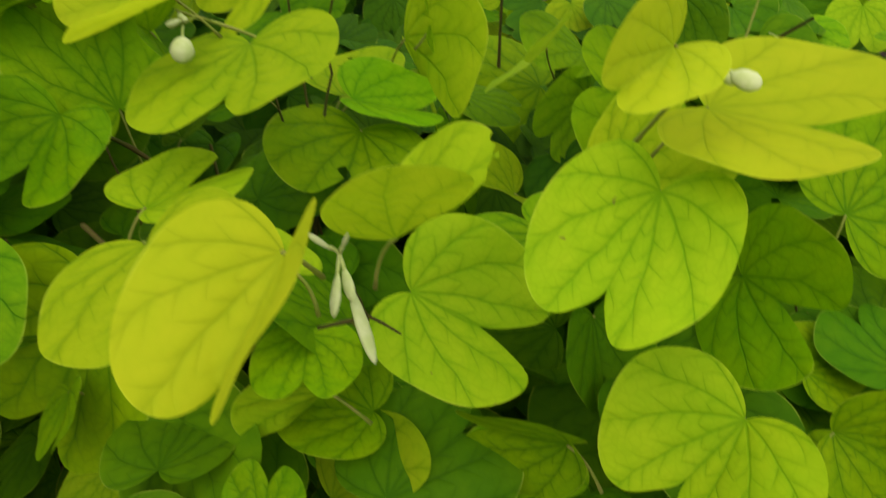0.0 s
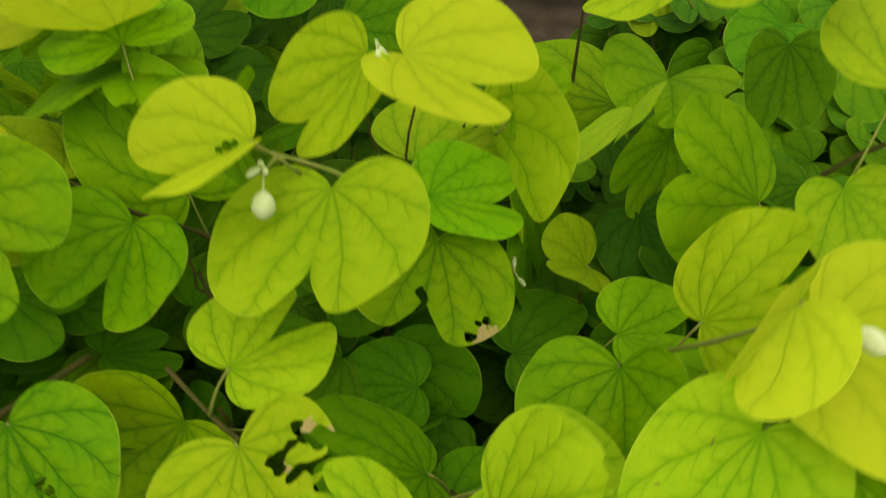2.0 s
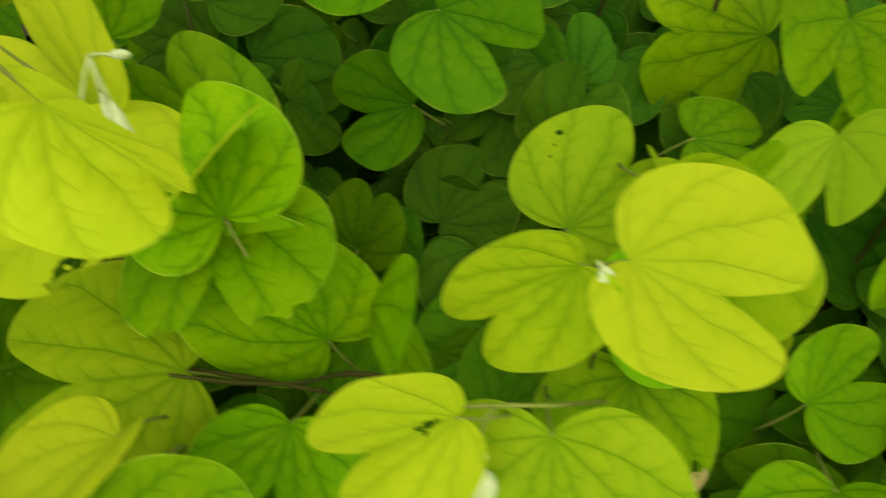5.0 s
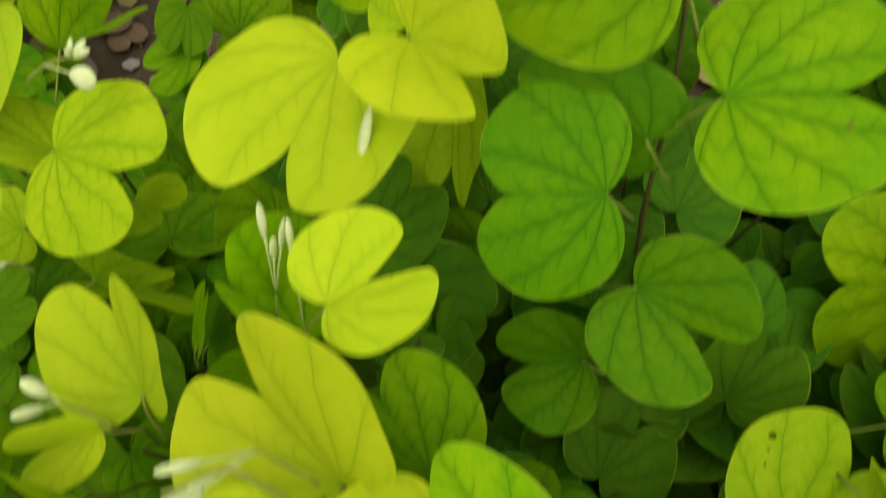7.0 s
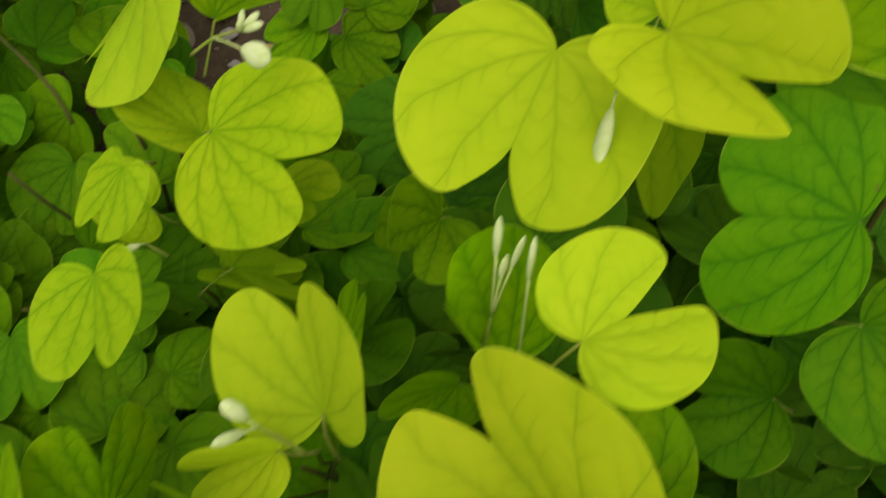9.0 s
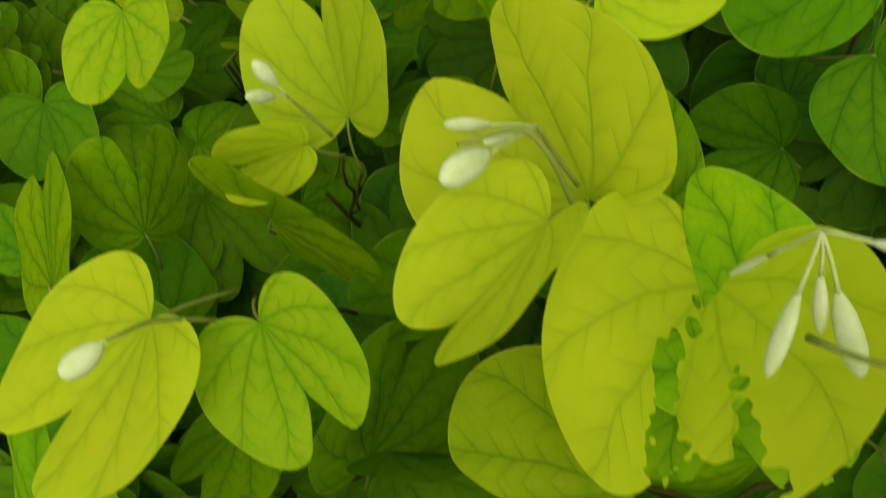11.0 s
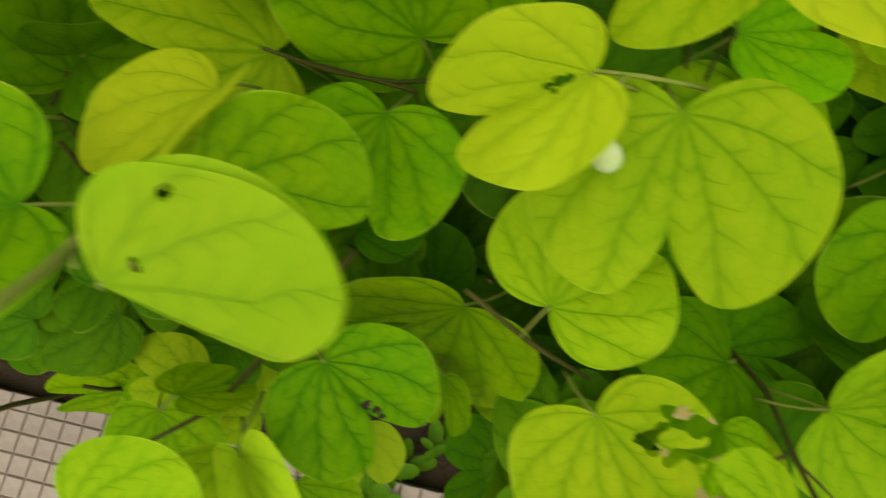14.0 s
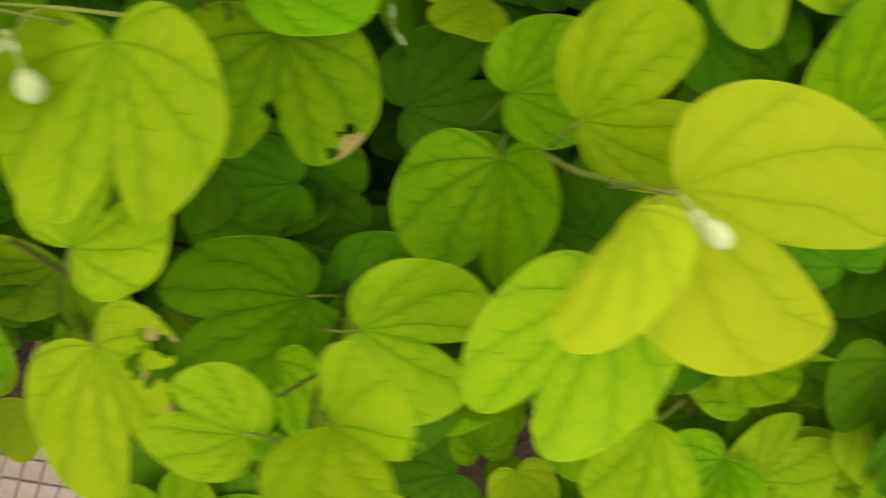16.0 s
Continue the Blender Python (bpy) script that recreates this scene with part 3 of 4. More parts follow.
leaf("grown", 0.1221, 0.8827, 0.4088, 19.7, -35.6, 84.8, 0.0881, 0.93, -7, 1.09)
leaf("mature", 0.0750, 0.3100, 0.3641, -8.6, 75.9, 60.3, 0.0479, 0.97, -14, 0.98)
leaf("fresh", -0.4349, 0.2831, 0.5200, -5.0, 8.0, -100.0, 0.0440, 1.00, 10, 0.90)
leaf("grown", -0.4674, 0.3345, 0.3600, -10.0, 5.0, -165.0, 0.0460, 1.00, 12, 0.85)
leaf("lush", -0.0469, 0.3932, 0.3450, -8.0, 3.0, -95.0, 0.0520, 0.95, 10, 0.80)
leaf("fresh", -0.0692, 0.3165, 0.4019, -53.2, 14.0, 66.2, 0.0430, 0.95, 58, 0.90)

# ---------------------------------------------------------------- stalks, twigs and stems
fitted = list(tips)


def canopy(x, y):
    """The height of the hedge's skin, from the leaves that are already placed."""
    top = bottom = 0.0
    for p, m, size, shrub, ob in fitted:
        w = 1.0 / ((p.x - x) ** 2 + (p.y - y) ** 2 + 0.0016) ** 1.5
        top, bottom = top + w * p.z, bottom + w
    return top / bottom if bottom else 0.52


stem_rng = random.Random(4)
for shrub in SHRUBS:
    base = shrub.location.copy()
    mine = [t for t in fitted if t[3] == shrub]
    stems = []
    for k in range(5):
        a = math.tau * (k + stem_rng.random() * 0.6) / 5
        foot = Vector((0.03 * math.cos(a), 0.03 * math.sin(a), -0.01))
        reach = stem_rng.uniform(0.07, 0.17)
        top = Vector((reach * math.cos(a), reach * math.sin(a), 0.0))
        top.z = max(0.25, canopy(base.x + top.x, base.y + top.y) - 0.07)
        bow = Vector((math.cos(a), math.sin(a), 0.0)) * stem_rng.uniform(-0.02, 0.03)
        line = arc(foot, top, bow, 9)
        line = [p + Vector((stem_rng.uniform(-1, 1), stem_rng.uniform(-1, 1), 0)) * 0.004 for p in line]
        bm = bmesh.new()
        tube(bm, line, [0.0038 - 0.0020 * i / 9 for i in range(10)])
        part("stem", bm, TWIG, shrub, "thin brown-green woody stem")
        stems += line[4:]
    for p, m, size, _, ob in mine:
        here = p - base
        down = (m @ Vector((0, -1, 0)) * 0.6 + Vector((0, 0, -0.8))).normalized()
        knee = here + down * 0.045 * (size / 0.055)
        bm = bmesh.new()
        tube(bm, arc(here, knee, m @ Vector((0, 0, 0.004)), 5), [0.0011, 0.0010, 0.0010, 0.0010, 0.0011, 0.0014], 6)
        stem_of = part("petiole", bm, STALK, ob)
        stem_of.matrix_parent_inverse = ob.matrix_basis.inverted()
        goal = min(stems, key=lambda q: (q - knee).length + stem_rng.uniform(0, 0.06) + 1.6 * max(0.0, q.z - knee.z + 0.11))
        if (goal - knee).length > 0.12:
            continue
        bm = bmesh.new()
        line = arc(knee, goal, (0, 0, -0.10 * (goal - knee).length), 6)
        line = [q + (Vector([stem_rng.uniform(-1, 1) for j in range(3)]) * 0.004 if 0 < i < 6 else Vector()) for i, q in enumerate(line)]
        tube(bm, line, [0.0009 + 0.0006 * i / 6 for i in range(7)], 6)
        part("twig", bm, TWIG, shrub)


# ---------------------------------------------------------------- the leaves inside the hedge
fill = random.Random(11)
cells = {}
CELL = 0.042


def room(p, least):
    home = tuple(int(math.floor(v / CELL)) for v in p)
    for d in itertools.product((-1, 0, 1), repeat=3):
        for o in cells.get((home[0] + d[0], home[1] + d[1], home[2] + d[2]), ()):
            if (p - o).length < least:
                return False
    return True


def settle(p):
    cells.setdefault(tuple(int(math.floor(v / CELL)) for v in p), []).append(p)


count = {}
for t in fitted:
    settle(t[0])
    count[t[3]] = count.get(t[3], 0) + 1
for x, y in ((-1.35, 0.75), (-1.15, 1.15), (0.72, 0.75), (1.15, 0.85), (0.85, 1.2), (-1.75, 0.95)):
    shrub_at(x, y, "bauhinia shrub of the hedge, dense mixed green leaves")
for x in (-1.5, -0.5, 0.5, 1.5):
    shrub_at(x, 2.25, "bauhinia shrub in the row behind, mixed green leaves")
joined = {}
total = tries = 0
while tries < 40000 and total < 3900:
    tries += 1
    x, y = fill.uniform(-2.1, 1.6), fill.uniform(0.24, 1.55)
    wave = noise.noise((x * 2.3, 4.0, 0.0))
    if y > 1.36 + 0.22 * wave or x < -1.85 + 0.25 * noise.noise((y * 3, 1.0, 7.0)) or x > 1.35 + 0.25 * noise.noise((y * 3, 9.0, 2.0)):
        continue
    if (x < -0.2 and y < 0.40) or y < 0.30 + 0.05 * math.sin(9 * x) - (0.3 * max(0.0, x - 0.3) if x > 0 else 0.0):
        continue
    sparse = x < -0.42 and x > -1.1 and y > 0.98
    bare = (abs(x - 0.05) < 0.11 and y > 1.0) or (abs(x + 0.77) < 0.12 and y > 1.1)
    if (sparse and fill.random() > 0.6) or (bare and fill.random() > 0.1):
        continue
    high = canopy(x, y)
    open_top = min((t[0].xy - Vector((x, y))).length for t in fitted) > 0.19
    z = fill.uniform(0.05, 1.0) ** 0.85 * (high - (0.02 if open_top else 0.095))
    if sparse or bare:
        z = min(z, fill.uniform(0.06, 0.40 if sparse else 0.2))
    p = Vector((x, y, z))
    if z < 0.05 or not room(p, 0.038):
        continue
    shrub = nearest_shrub(x, y)
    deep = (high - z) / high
    # The lower under the canopy, the likelier a dark tone: shade painted by leaf colour.
    tone = "old_shaded" if fill.random() < 0.68 + 1.5 * deep else ("fresh" if open_top and fill.random() < 0.6 else "grown")
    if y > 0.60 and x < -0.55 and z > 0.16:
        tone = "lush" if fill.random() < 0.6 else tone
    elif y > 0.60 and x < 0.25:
        # Further back the tones drop again, to colour in the gloom between leaves.
        tone = {"old_shaded": "deep", "grown": "mature"}.get(tone, tone)
    size = fill.uniform(0.036, 0.060)
    lean = pose(0, 0, 0, 0, 0, fill.uniform(0, 360)) @ pose(0, 0, 0, fill.gauss(-16, 16), fill.gauss(0, 15), 0)
    lean = pose(0, 0, 0, fill.uniform(8, 38)) @ lean
    e = lean.to_euler()
    fold, wide = fill.choice((0, 8, 8, 16, 26)), fill.uniform(0.9, 1.08)
    count[shrub] = count.get(shrub, 0) + 1
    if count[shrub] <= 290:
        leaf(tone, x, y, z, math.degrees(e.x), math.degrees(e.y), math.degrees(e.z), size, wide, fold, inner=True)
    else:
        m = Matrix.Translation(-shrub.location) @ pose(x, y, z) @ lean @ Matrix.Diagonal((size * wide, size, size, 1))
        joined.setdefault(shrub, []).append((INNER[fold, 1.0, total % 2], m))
    settle(p)
    total += 1

for k in range(420):
    x, y = fill.uniform(-1.7, -0.1), fill.uniform(1.25, 1.95)
    if abs(x + 0.78) < 0.13 + 0.05 * math.sin(9 * y) or abs(x + 0.46) < 0.05:
        continue
    p = Vector((x, y, fill.uniform(0.06, 0.40)))
    if not room(p, 0.036):
        continue
    settle(p)
    lean = pose(0, 0, 0, fill.uniform(10, 45)) @ pose(0, 0, 0, fill.gauss(-10, 16), fill.gauss(0, 16), fill.uniform(0, 360))
    e = lean.to_euler()
    leaf(fill.choice(("grown", "mature", "mature", "old_shaded")), p.x, p.y, p.z, math.degrees(e.x), math.degrees(e.y), math.degrees(e.z), fill.uniform(0.04, 0.062), 1.0, fill.choice((0, 8, 16)), inner=True)

for k in range(1100):
    x, y = fill.uniform(-2.5, 2.4), fill.uniform(1.9, 2.75)
    if abs(y - 2.32) > 0.30 + 0.16 * noise.noise((x * 2.1, 3.0, 1.0)):
        continue
    p = Vector((x, y, fill.uniform(0.1, 1.0) ** 0.6 * (0.46 + 0.10 * noise.noise((x * 2, y * 2, 5)))))
    if not room(p, 0.034):
        continue
    settle(p)
    shrub = nearest_shrub(x, y)
    lean = pose(0, 0, 0, fill.uniform(15, 60)) @ pose(0, 0, 0, fill.gauss(-10, 20), fill.gauss(0, 20), fill.uniform(0, 360))
    size, e = fill.uniform(0.04, 0.065), lean.to_euler()
    leaf(fill.choice(("fresh", "grown", "grown", "old_shaded")), p.x, p.y, p.z, math.degrees(e.x), math.degrees(e.y), math.degrees(e.z), size, 1.0, fill.choice((0, 8, 16)), inner=True)

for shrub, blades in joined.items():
    # The joined leaves carry the hedge's inner shade in their dark colour.
    shade = LEAF["deep" if shrub.location.y > 0.7 else "old_shaded"]
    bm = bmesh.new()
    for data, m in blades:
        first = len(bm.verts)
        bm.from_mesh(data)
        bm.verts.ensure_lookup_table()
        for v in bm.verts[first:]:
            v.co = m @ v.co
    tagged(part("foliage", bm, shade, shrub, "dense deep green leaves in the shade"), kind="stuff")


# ---------------------------------------------------------------- ground, paving and litter
def ground_sheet():
    bm = bmesh.new()
    near = [-3 + 0.06 * k for k in range(101)]
    xs = [-400, -60, -12] + near + [12, 60, 400]
    ys = [-400, -60, -12] + near + [12, 60, 400]
    grid = [[bm.verts.new((x, y + 1.0, (0.012 * noise.noise((x * 5, y * 5, 0)) + 0.006 * noise.noise((x * 17, y * 17, 3)) - 0.012) if abs(x) < 3 and abs(y) < 3 else -0.012)) for x in xs] for y in ys]
    for a, b in zip(grid, grid[1:]):
        for k in range(len(xs) - 1):
            bm.faces.new((a[k], a[k + 1], b[k + 1], b[k]))
    return mesh_of("ground", bm, SOIL)


tagged(new("ground", ground_sheet()), "dark brown bare soil under the hedge", "ground", kind="structure")

# ---------------------------------------------------------------- low leaves that hang over the edge of the paving
leaf("grown", 0.287, 0.372, 0.234, 5, 24, -76, 0.037, 1.0, 0, inner=True)
leaf("old_shaded", -0.734, 0.420, 0.270, 26, -8, 68, 0.036, 1.0, 26, inner=True)
leaf("grown", 0.155, 0.170, 0.231, 30, 5, -18, 0.040, 1.0, 8, inner=True)
leaf("old_shaded", 0.279, 0.229, 0.183, -6, -36, 101, 0.046, 1.0, 0, inner=True)
leaf("grown", 0.460, 0.191, 0.320, -7, 27, -113, 0.039, 1.0, 16, inner=True)
leaf("fresh", -0.476, 0.355, 0.275, -5, -21, 81, 0.044, 1.0, 0, inner=True)
leaf("old_shaded", 0.135, 0.329, 0.198, 16, 4, -21, 0.046, 1.0, 8, inner=True)
leaf("grown", 0.539, 0.351, 0.310, -18, 11, 164, 0.035, 1.0, 16, inner=True)
leaf("fresh", -0.153, 0.410, 0.182, 5, 20, -94, 0.039, 1.0, 26, inner=True)
leaf("grown", 0.447, 0.252, 0.357, -23, 7, -155, 0.035, 1.0, 0, inner=True)
leaf("fresh", 0.358, 0.377, 0.136, 12, 26, -3, 0.041, 1.0, 0, inner=True)
leaf("grown", 0.367, 0.240, 0.216, 6, 26, -95, 0.033, 1.0, 26, inner=True)
leaf("fresh", 0.401, 0.290, 0.218, -4, 23, -146, 0.044, 1.0, 8, inner=True)
leaf("old_shaded", 0.002, 0.354, 0.230, -11, -4, 162, 0.044, 1.0, 0, inner=True)
leaf("fresh", 0.260, 0.405, 0.198, 32, -5, 34, 0.045, 1.0, 26, inner=True)
leaf("old_shaded", -0.118, 0.351, 0.239, -11, -21, 92, 0.038, 1.0, 16, inner=True)
leaf("fresh", -0.156, 0.378, 0.105, -13, -30, 93, 0.042, 1.0, 16, inner=True)
leaf("grown", -0.040, 0.293, 0.260, -16, -4, 110, 0.036, 1.0, 26, inner=True)
leaf("grown", 0.208, 0.409, 0.176, 19, -5, 5, 0.040, 1.0, 0, inner=True)
leaf("grown", 0.363, 0.211, 0.279, 20, 20, -70, 0.036, 1.0, 16, inner=True)
leaf("grown", -0.059, 0.283, 0.171, -3, -3, -117, 0.041, 1.0, 8, inner=True)
leaf("old_shaded", 0.026, 0.400, 0.126, 13, -24, 58, 0.047, 1.0, 16, inner=True)
leaf("grown", -0.116, 0.196, 0.298, -2, -7, 85, 0.047, 1.0, 8, inner=True)
leaf("grown", -0.490, 0.186, 0.241, 5, 26, -86, 0.040, 1.0, 0, inner=True)
leaf("old_shaded", -0.296, 0.408, 0.129, -29, 12, -164, 0.039, 1.0, 26, inner=True)
leaf("old_shaded", 0.124, 0.235, 0.225, -12, 20, -133, 0.036, 1.0, 16, inner=True)
leaf("grown", 0.478, 0.296, 0.245, -1, -23, 119, 0.043, 1.0, 8, inner=True)
leaf("fresh", 0.397, 0.295, 0.350, -3, 16, -171, 0.035, 1.0, 26, inner=True)
leaf("old_shaded", -0.782, 0.420, 0.348, 29, 1, -19, 0.044, 1.0, 8, inner=True)
leaf("fresh", 0.314, 0.172, 0.115, -20, 14, -117, 0.033, 1.0, 26, inner=True)
leaf("fresh", -0.027, 0.240, 0.291, 3, -19, 128, 0.050, 1.0, 16, inner=True)
leaf("grown", -0.139, 0.334, 0.168, -14, -24, 101, 0.037, 1.0, 0, inner=True)
leaf("old_shaded", -0.457, 0.395, 0.253, -12, -28, 168, 0.036, 1.0, 8, inner=True)
leaf("fresh", -0.013, 0.316, 0.123, -12, -32, 105, 0.044, 1.0, 0, inner=True)
leaf("grown", -0.513, 0.417, 0.178, 20, 19, -68, 0.037, 1.0, 0, inner=True)
leaf("grown", 0.269, 0.411, 0.338, 1, 22, -71, 0.040, 1.0, 8, inner=True)
leaf("grown", 0.187, 0.356, 0.333, 15, 12, -7, 0.040, 1.0, 0, inner=True)
leaf("grown", -0.056, 0.365, 0.245, 7, -5, -3, 0.041, 1.0, 26, inner=True)
leaf("old_shaded", -0.599, 0.405, 0.321, 4, -22, 63, 0.047, 1.0, 8, inner=True)
leaf("fresh", -0.657, 0.179, 0.274, -19, 27, -111, 0.035, 1.0, 26, inner=True)
leaf("fresh", -0.182, 0.208, 0.173, 34, -16, 49, 0.045, 1.0, 16, inner=True)
leaf("fresh", 0.544, 0.212, 0.319, -5, -18, 130, 0.046, 1.0, 0, inner=True)
leaf("grown", -0.032, 0.417, 0.290, 17, -15, 73, 0.040, 1.0, 0, inner=True)
leaf("fresh", 0.493, 0.333, 0.315, 12, 17, -79, 0.042, 1.0, 0, inner=True)
leaf("fresh", -0.738, 0.196, 0.277, -5, 25, -39, 0.048, 1.0, 16, inner=True)
leaf("old_shaded", 0.231, 0.199, 0.224, 14, -2, 38, 0.048, 1.0, 26, inner=True)
leaf("old_shaded", -0.259, 0.376, 0.120, 12, 20, -42, 0.038, 1.0, 0, inner=True)
leaf("grown", -0.180, 0.213, 0.317, 30, 1, 15, 0.038, 1.0, 0, inner=True)
leaf("old_shaded", -0.798, 0.173, 0.227, 34, -0, 31, 0.040, 1.0, 16, inner=True)
leaf("old_shaded", 0.306, 0.361, 0.100, 10, -16, 89, 0.038, 1.0, 26, inner=True)
leaf("old_shaded", 0.130, 0.188, 0.355, -13, -17, 131, 0.042, 1.0, 26, inner=True)
leaf("grown", -0.779, 0.310, 0.345, -5, 2, 76, 0.033, 1.0, 0, inner=True)
leaf("grown", -0.106, 0.190, 0.118, 24, 13, -29, 0.038, 1.0, 0, inner=True)
leaf("old_shaded", -0.094, 0.365, 0.325, 25, 30, -43, 0.047, 1.0, 16, inner=True)
leaf("fresh", -0.261, 0.395, 0.255, -32, 4, 170, 0.041, 1.0, 0, inner=True)
leaf("fresh", 0.202, 0.362, 0.128, 15, -0, 40, 0.035, 1.0, 16, inner=True)
leaf("old_shaded", 0.412, 0.353, 0.252, 33, -15, -24, 0.046, 1.0, 26, inner=True)
leaf("grown", -0.753, 0.359, 0.333, -6, -7, -157, 0.035, 1.0, 16, inner=True)
leaf("grown", -0.651, 0.197, 0.355, -1, -14, 134, 0.045, 1.0, 0, inner=True)
leaf("fresh", -0.011, 0.173, 0.107, -11, 7, 120, 0.038, 1.0, 8, inner=True)
leaf("grown", 0.489, 0.244, 0.225, 18, 14, -77, 0.041, 1.0, 26, inner=True)
leaf("grown", 0.103, 0.177, 0.234, -2, -31, 70, 0.039, 1.0, 26, inner=True)
leaf("grown", -0.783, 0.258, 0.265, -23, -1, -160, 0.034, 1.0, 16, inner=True)
leaf("old_shaded", 0.173, 0.174, 0.276, 6, 13, -44, 0.048, 1.0, 0, inner=True)
leaf("old_shaded", 0.030, 0.248, 0.196, -16, -8, 117, 0.050, 1.0, 8, inner=True)
leaf("old_shaded", -0.625, 0.415, 0.142, 3, 35, -106, 0.048, 1.0, 8, inner=True)
leaf("old_shaded", -0.469, 0.179, 0.355, -8, 14, -106, 0.032, 1.0, 8, inner=True)
leaf("grown", -0.529, 0.319, 0.212, 15, 26, -26, 0.045, 1.0, 16, inner=True)
leaf("grown", 0.453, 0.358, 0.135, -13, 10, -26, 0.044, 1.0, 0, inner=True)
leaf("old_shaded", 0.461, 0.198, 0.115, 19, -6, 55, 0.046, 1.0, 8, inner=True)
leaf("fresh", -0.449, 0.336, 0.159, 28, 5, 52, 0.048, 1.0, 8, inner=True)
leaf("grown", 0.084, 0.311, 0.138, -25, -18, 132, 0.034, 1.0, 8, inner=True)
leaf("fresh", -0.301, 0.176, 0.262, -12, -33, 91, 0.040, 1.0, 0, inner=True)
leaf("fresh", 0.497, 0.401, 0.280, -13, -11, 140, 0.034, 1.0, 8, inner=True)
leaf("grown", -0.177, 0.367, 0.245, -11, -32, 79, 0.044, 1.0, 26, inner=True)
leaf("old_shaded", 0.334, 0.398, 0.347, 13, 0, 15, 0.046, 1.0, 8, inner=True)
leaf("fresh", 0.548, 0.379, 0.241, -21, 31, -133, 0.038, 1.0, 16, inner=True)
leaf("fresh", 0.236, 0.347, 0.279, 31, -12, 34, 0.036, 1.0, 26, inner=True)
leaf("fresh", -0.134, 0.244, 0.126, -2, 24, -98, 0.033, 1.0, 26, inner=True)
leaf("old_shaded", -0.219, 0.218, 0.240, 20, 28, -39, 0.036, 1.0, 26, inner=True)
leaf("grown", -0.046, 0.347, 0.357, 4, -25, 84, 0.042, 1.0, 26, inner=True)
leaf("grown", 0.525, 0.370, 0.170, -13, -7, 155, 0.039, 1.0, 26, inner=True)
leaf("old_shaded", -0.387, 0.229, 0.337, -9, 17, -145, 0.045, 1.0, 0, inner=True)
leaf("grown", 0.138, 0.307, 0.290, -15, 12, -168, 0.044, 1.0, 26, inner=True)
leaf("grown", 0.125, 0.387, 0.115, 9, 22, -90, 0.041, 1.0, 0, inner=True)
leaf("fresh", 0.299, 0.334, 0.295, -4, 31, -49, 0.036, 1.0, 8, inner=True)
leaf("grown", 0.229, 0.346, 0.195, -26, 8, -120, 0.045, 1.0, 8, inner=True)
leaf("grown", 0.464, 0.219, 0.166, 8, -26, 79, 0.034, 1.0, 26, inner=True)
leaf("fresh", 0.281, 0.238, 0.257, 19, 8, -42, 0.044, 1.0, 26, inner=True)
leaf("old_shaded", 0.533, 0.360, 0.124, 13, -28, 73, 0.047, 1.0, 0, inner=True)
leaf("fresh", -0.609, 0.195, 0.210, -6, 8, -169, 0.047, 1.0, 26, inner=True)
leaf("fresh", 0.045, 0.359, 0.171, -17, 22, -141, 0.048, 1.0, 26, inner=True)
leaf("fresh", 0.352, 0.290, 0.307, -15, 22, -132, 0.048, 1.0, 16, inner=True)
leaf("fresh", 0.470, 0.299, 0.170, 25, -17, 3, 0.036, 1.0, 0, inner=True)
leaf("old_shaded", 0.425, 0.210, 0.347, 23, -13, 78, 0.042, 1.0, 8, inner=True)

leaf("grown", 0.054, 0.266, 0.200, 15, 15, 6, 0.0329, 1.00, 26, 0.9)
leaf("fresh", 0.084, 0.250, 0.240, -6, -5, -164, 0.0305, 1.00, 8, 0.9)
leaf("mature", 0.063, 0.229, 0.170, 25, 8, -96, 0.0343, 1.00, 8, 0.9)
leaf("grown", 0.109, 0.230, 0.200, 20, 17, -39, 0.0349, 1.00, 26, 0.9)
leaf("grown", 0.270, 0.305, 0.300, 9, -22, 20, 0.0442, 1.00, 16, 0.9)
leaf("grown", 0.250, 0.256, 0.280, -22, 9, 133, 0.0438, 1.00, 26, 0.9)
leaf("mature", 0.246, 0.290, 0.220, 20, 19, -173, 0.0477, 1.00, 26, 0.9)
leaf("fresh", 0.304, 0.242, 0.260, 0, -3, -107, 0.0446, 1.00, 8, 0.9)


# ---------------------------------------------------------------- twigs that show between the leaves
def twig(points, thick, thin, material=TWIG, name="twig"):
    shrub = nearest_shrub(points[0][0], points[0][1])
    line = []
    pts = [Vector(p) - shrub.location for p in points]
    for a, b in zip(pts, pts[1:]):
        line += [a.lerp(b, k / 3) for k in range(3)]
    line.append(pts[-1])
    for k in range(1, len(line) - 1):
        line[k] = (line[k - 1] + 2 * line[k] + line[k + 1]) / 4
    bm = bmesh.new()
    n = len(line)
    knots = [1.25 if k % 3 == 0 and 0 < k < n - 1 else 1.0 for k in range(n)]
    tube(bm, line, [(thick + (thin - thick) * k / (n - 1)) * knots[k] for k in range(n)], 8)
    return part(name, bm, material, shrub)


twig([(-0.075, 0.51, 0.20), (-0.06, 0.46, 0.27), (-0.050, 0.430, 0.31), (-0.0443, 0.395, 0.355), (-0.038, 0.361, 0.408), (-0.0435, 0.324, 0.449), (-0.0425, 0.294, 0.48), (-0.042, 0.264, 0.51)], 0.0023, 0.0015)
twig([(-0.0435, 0.324, 0.449), (-0.055, 0.318, 0.450), (-0.068, 0.310, 0.452)], 0.0014, 0.0010)
twig([(-0.043, 0.318, 0.455), (-0.033, 0.307, 0.458), (-0.022, 0.294, 0.460)], 0.0010, 0.0006)
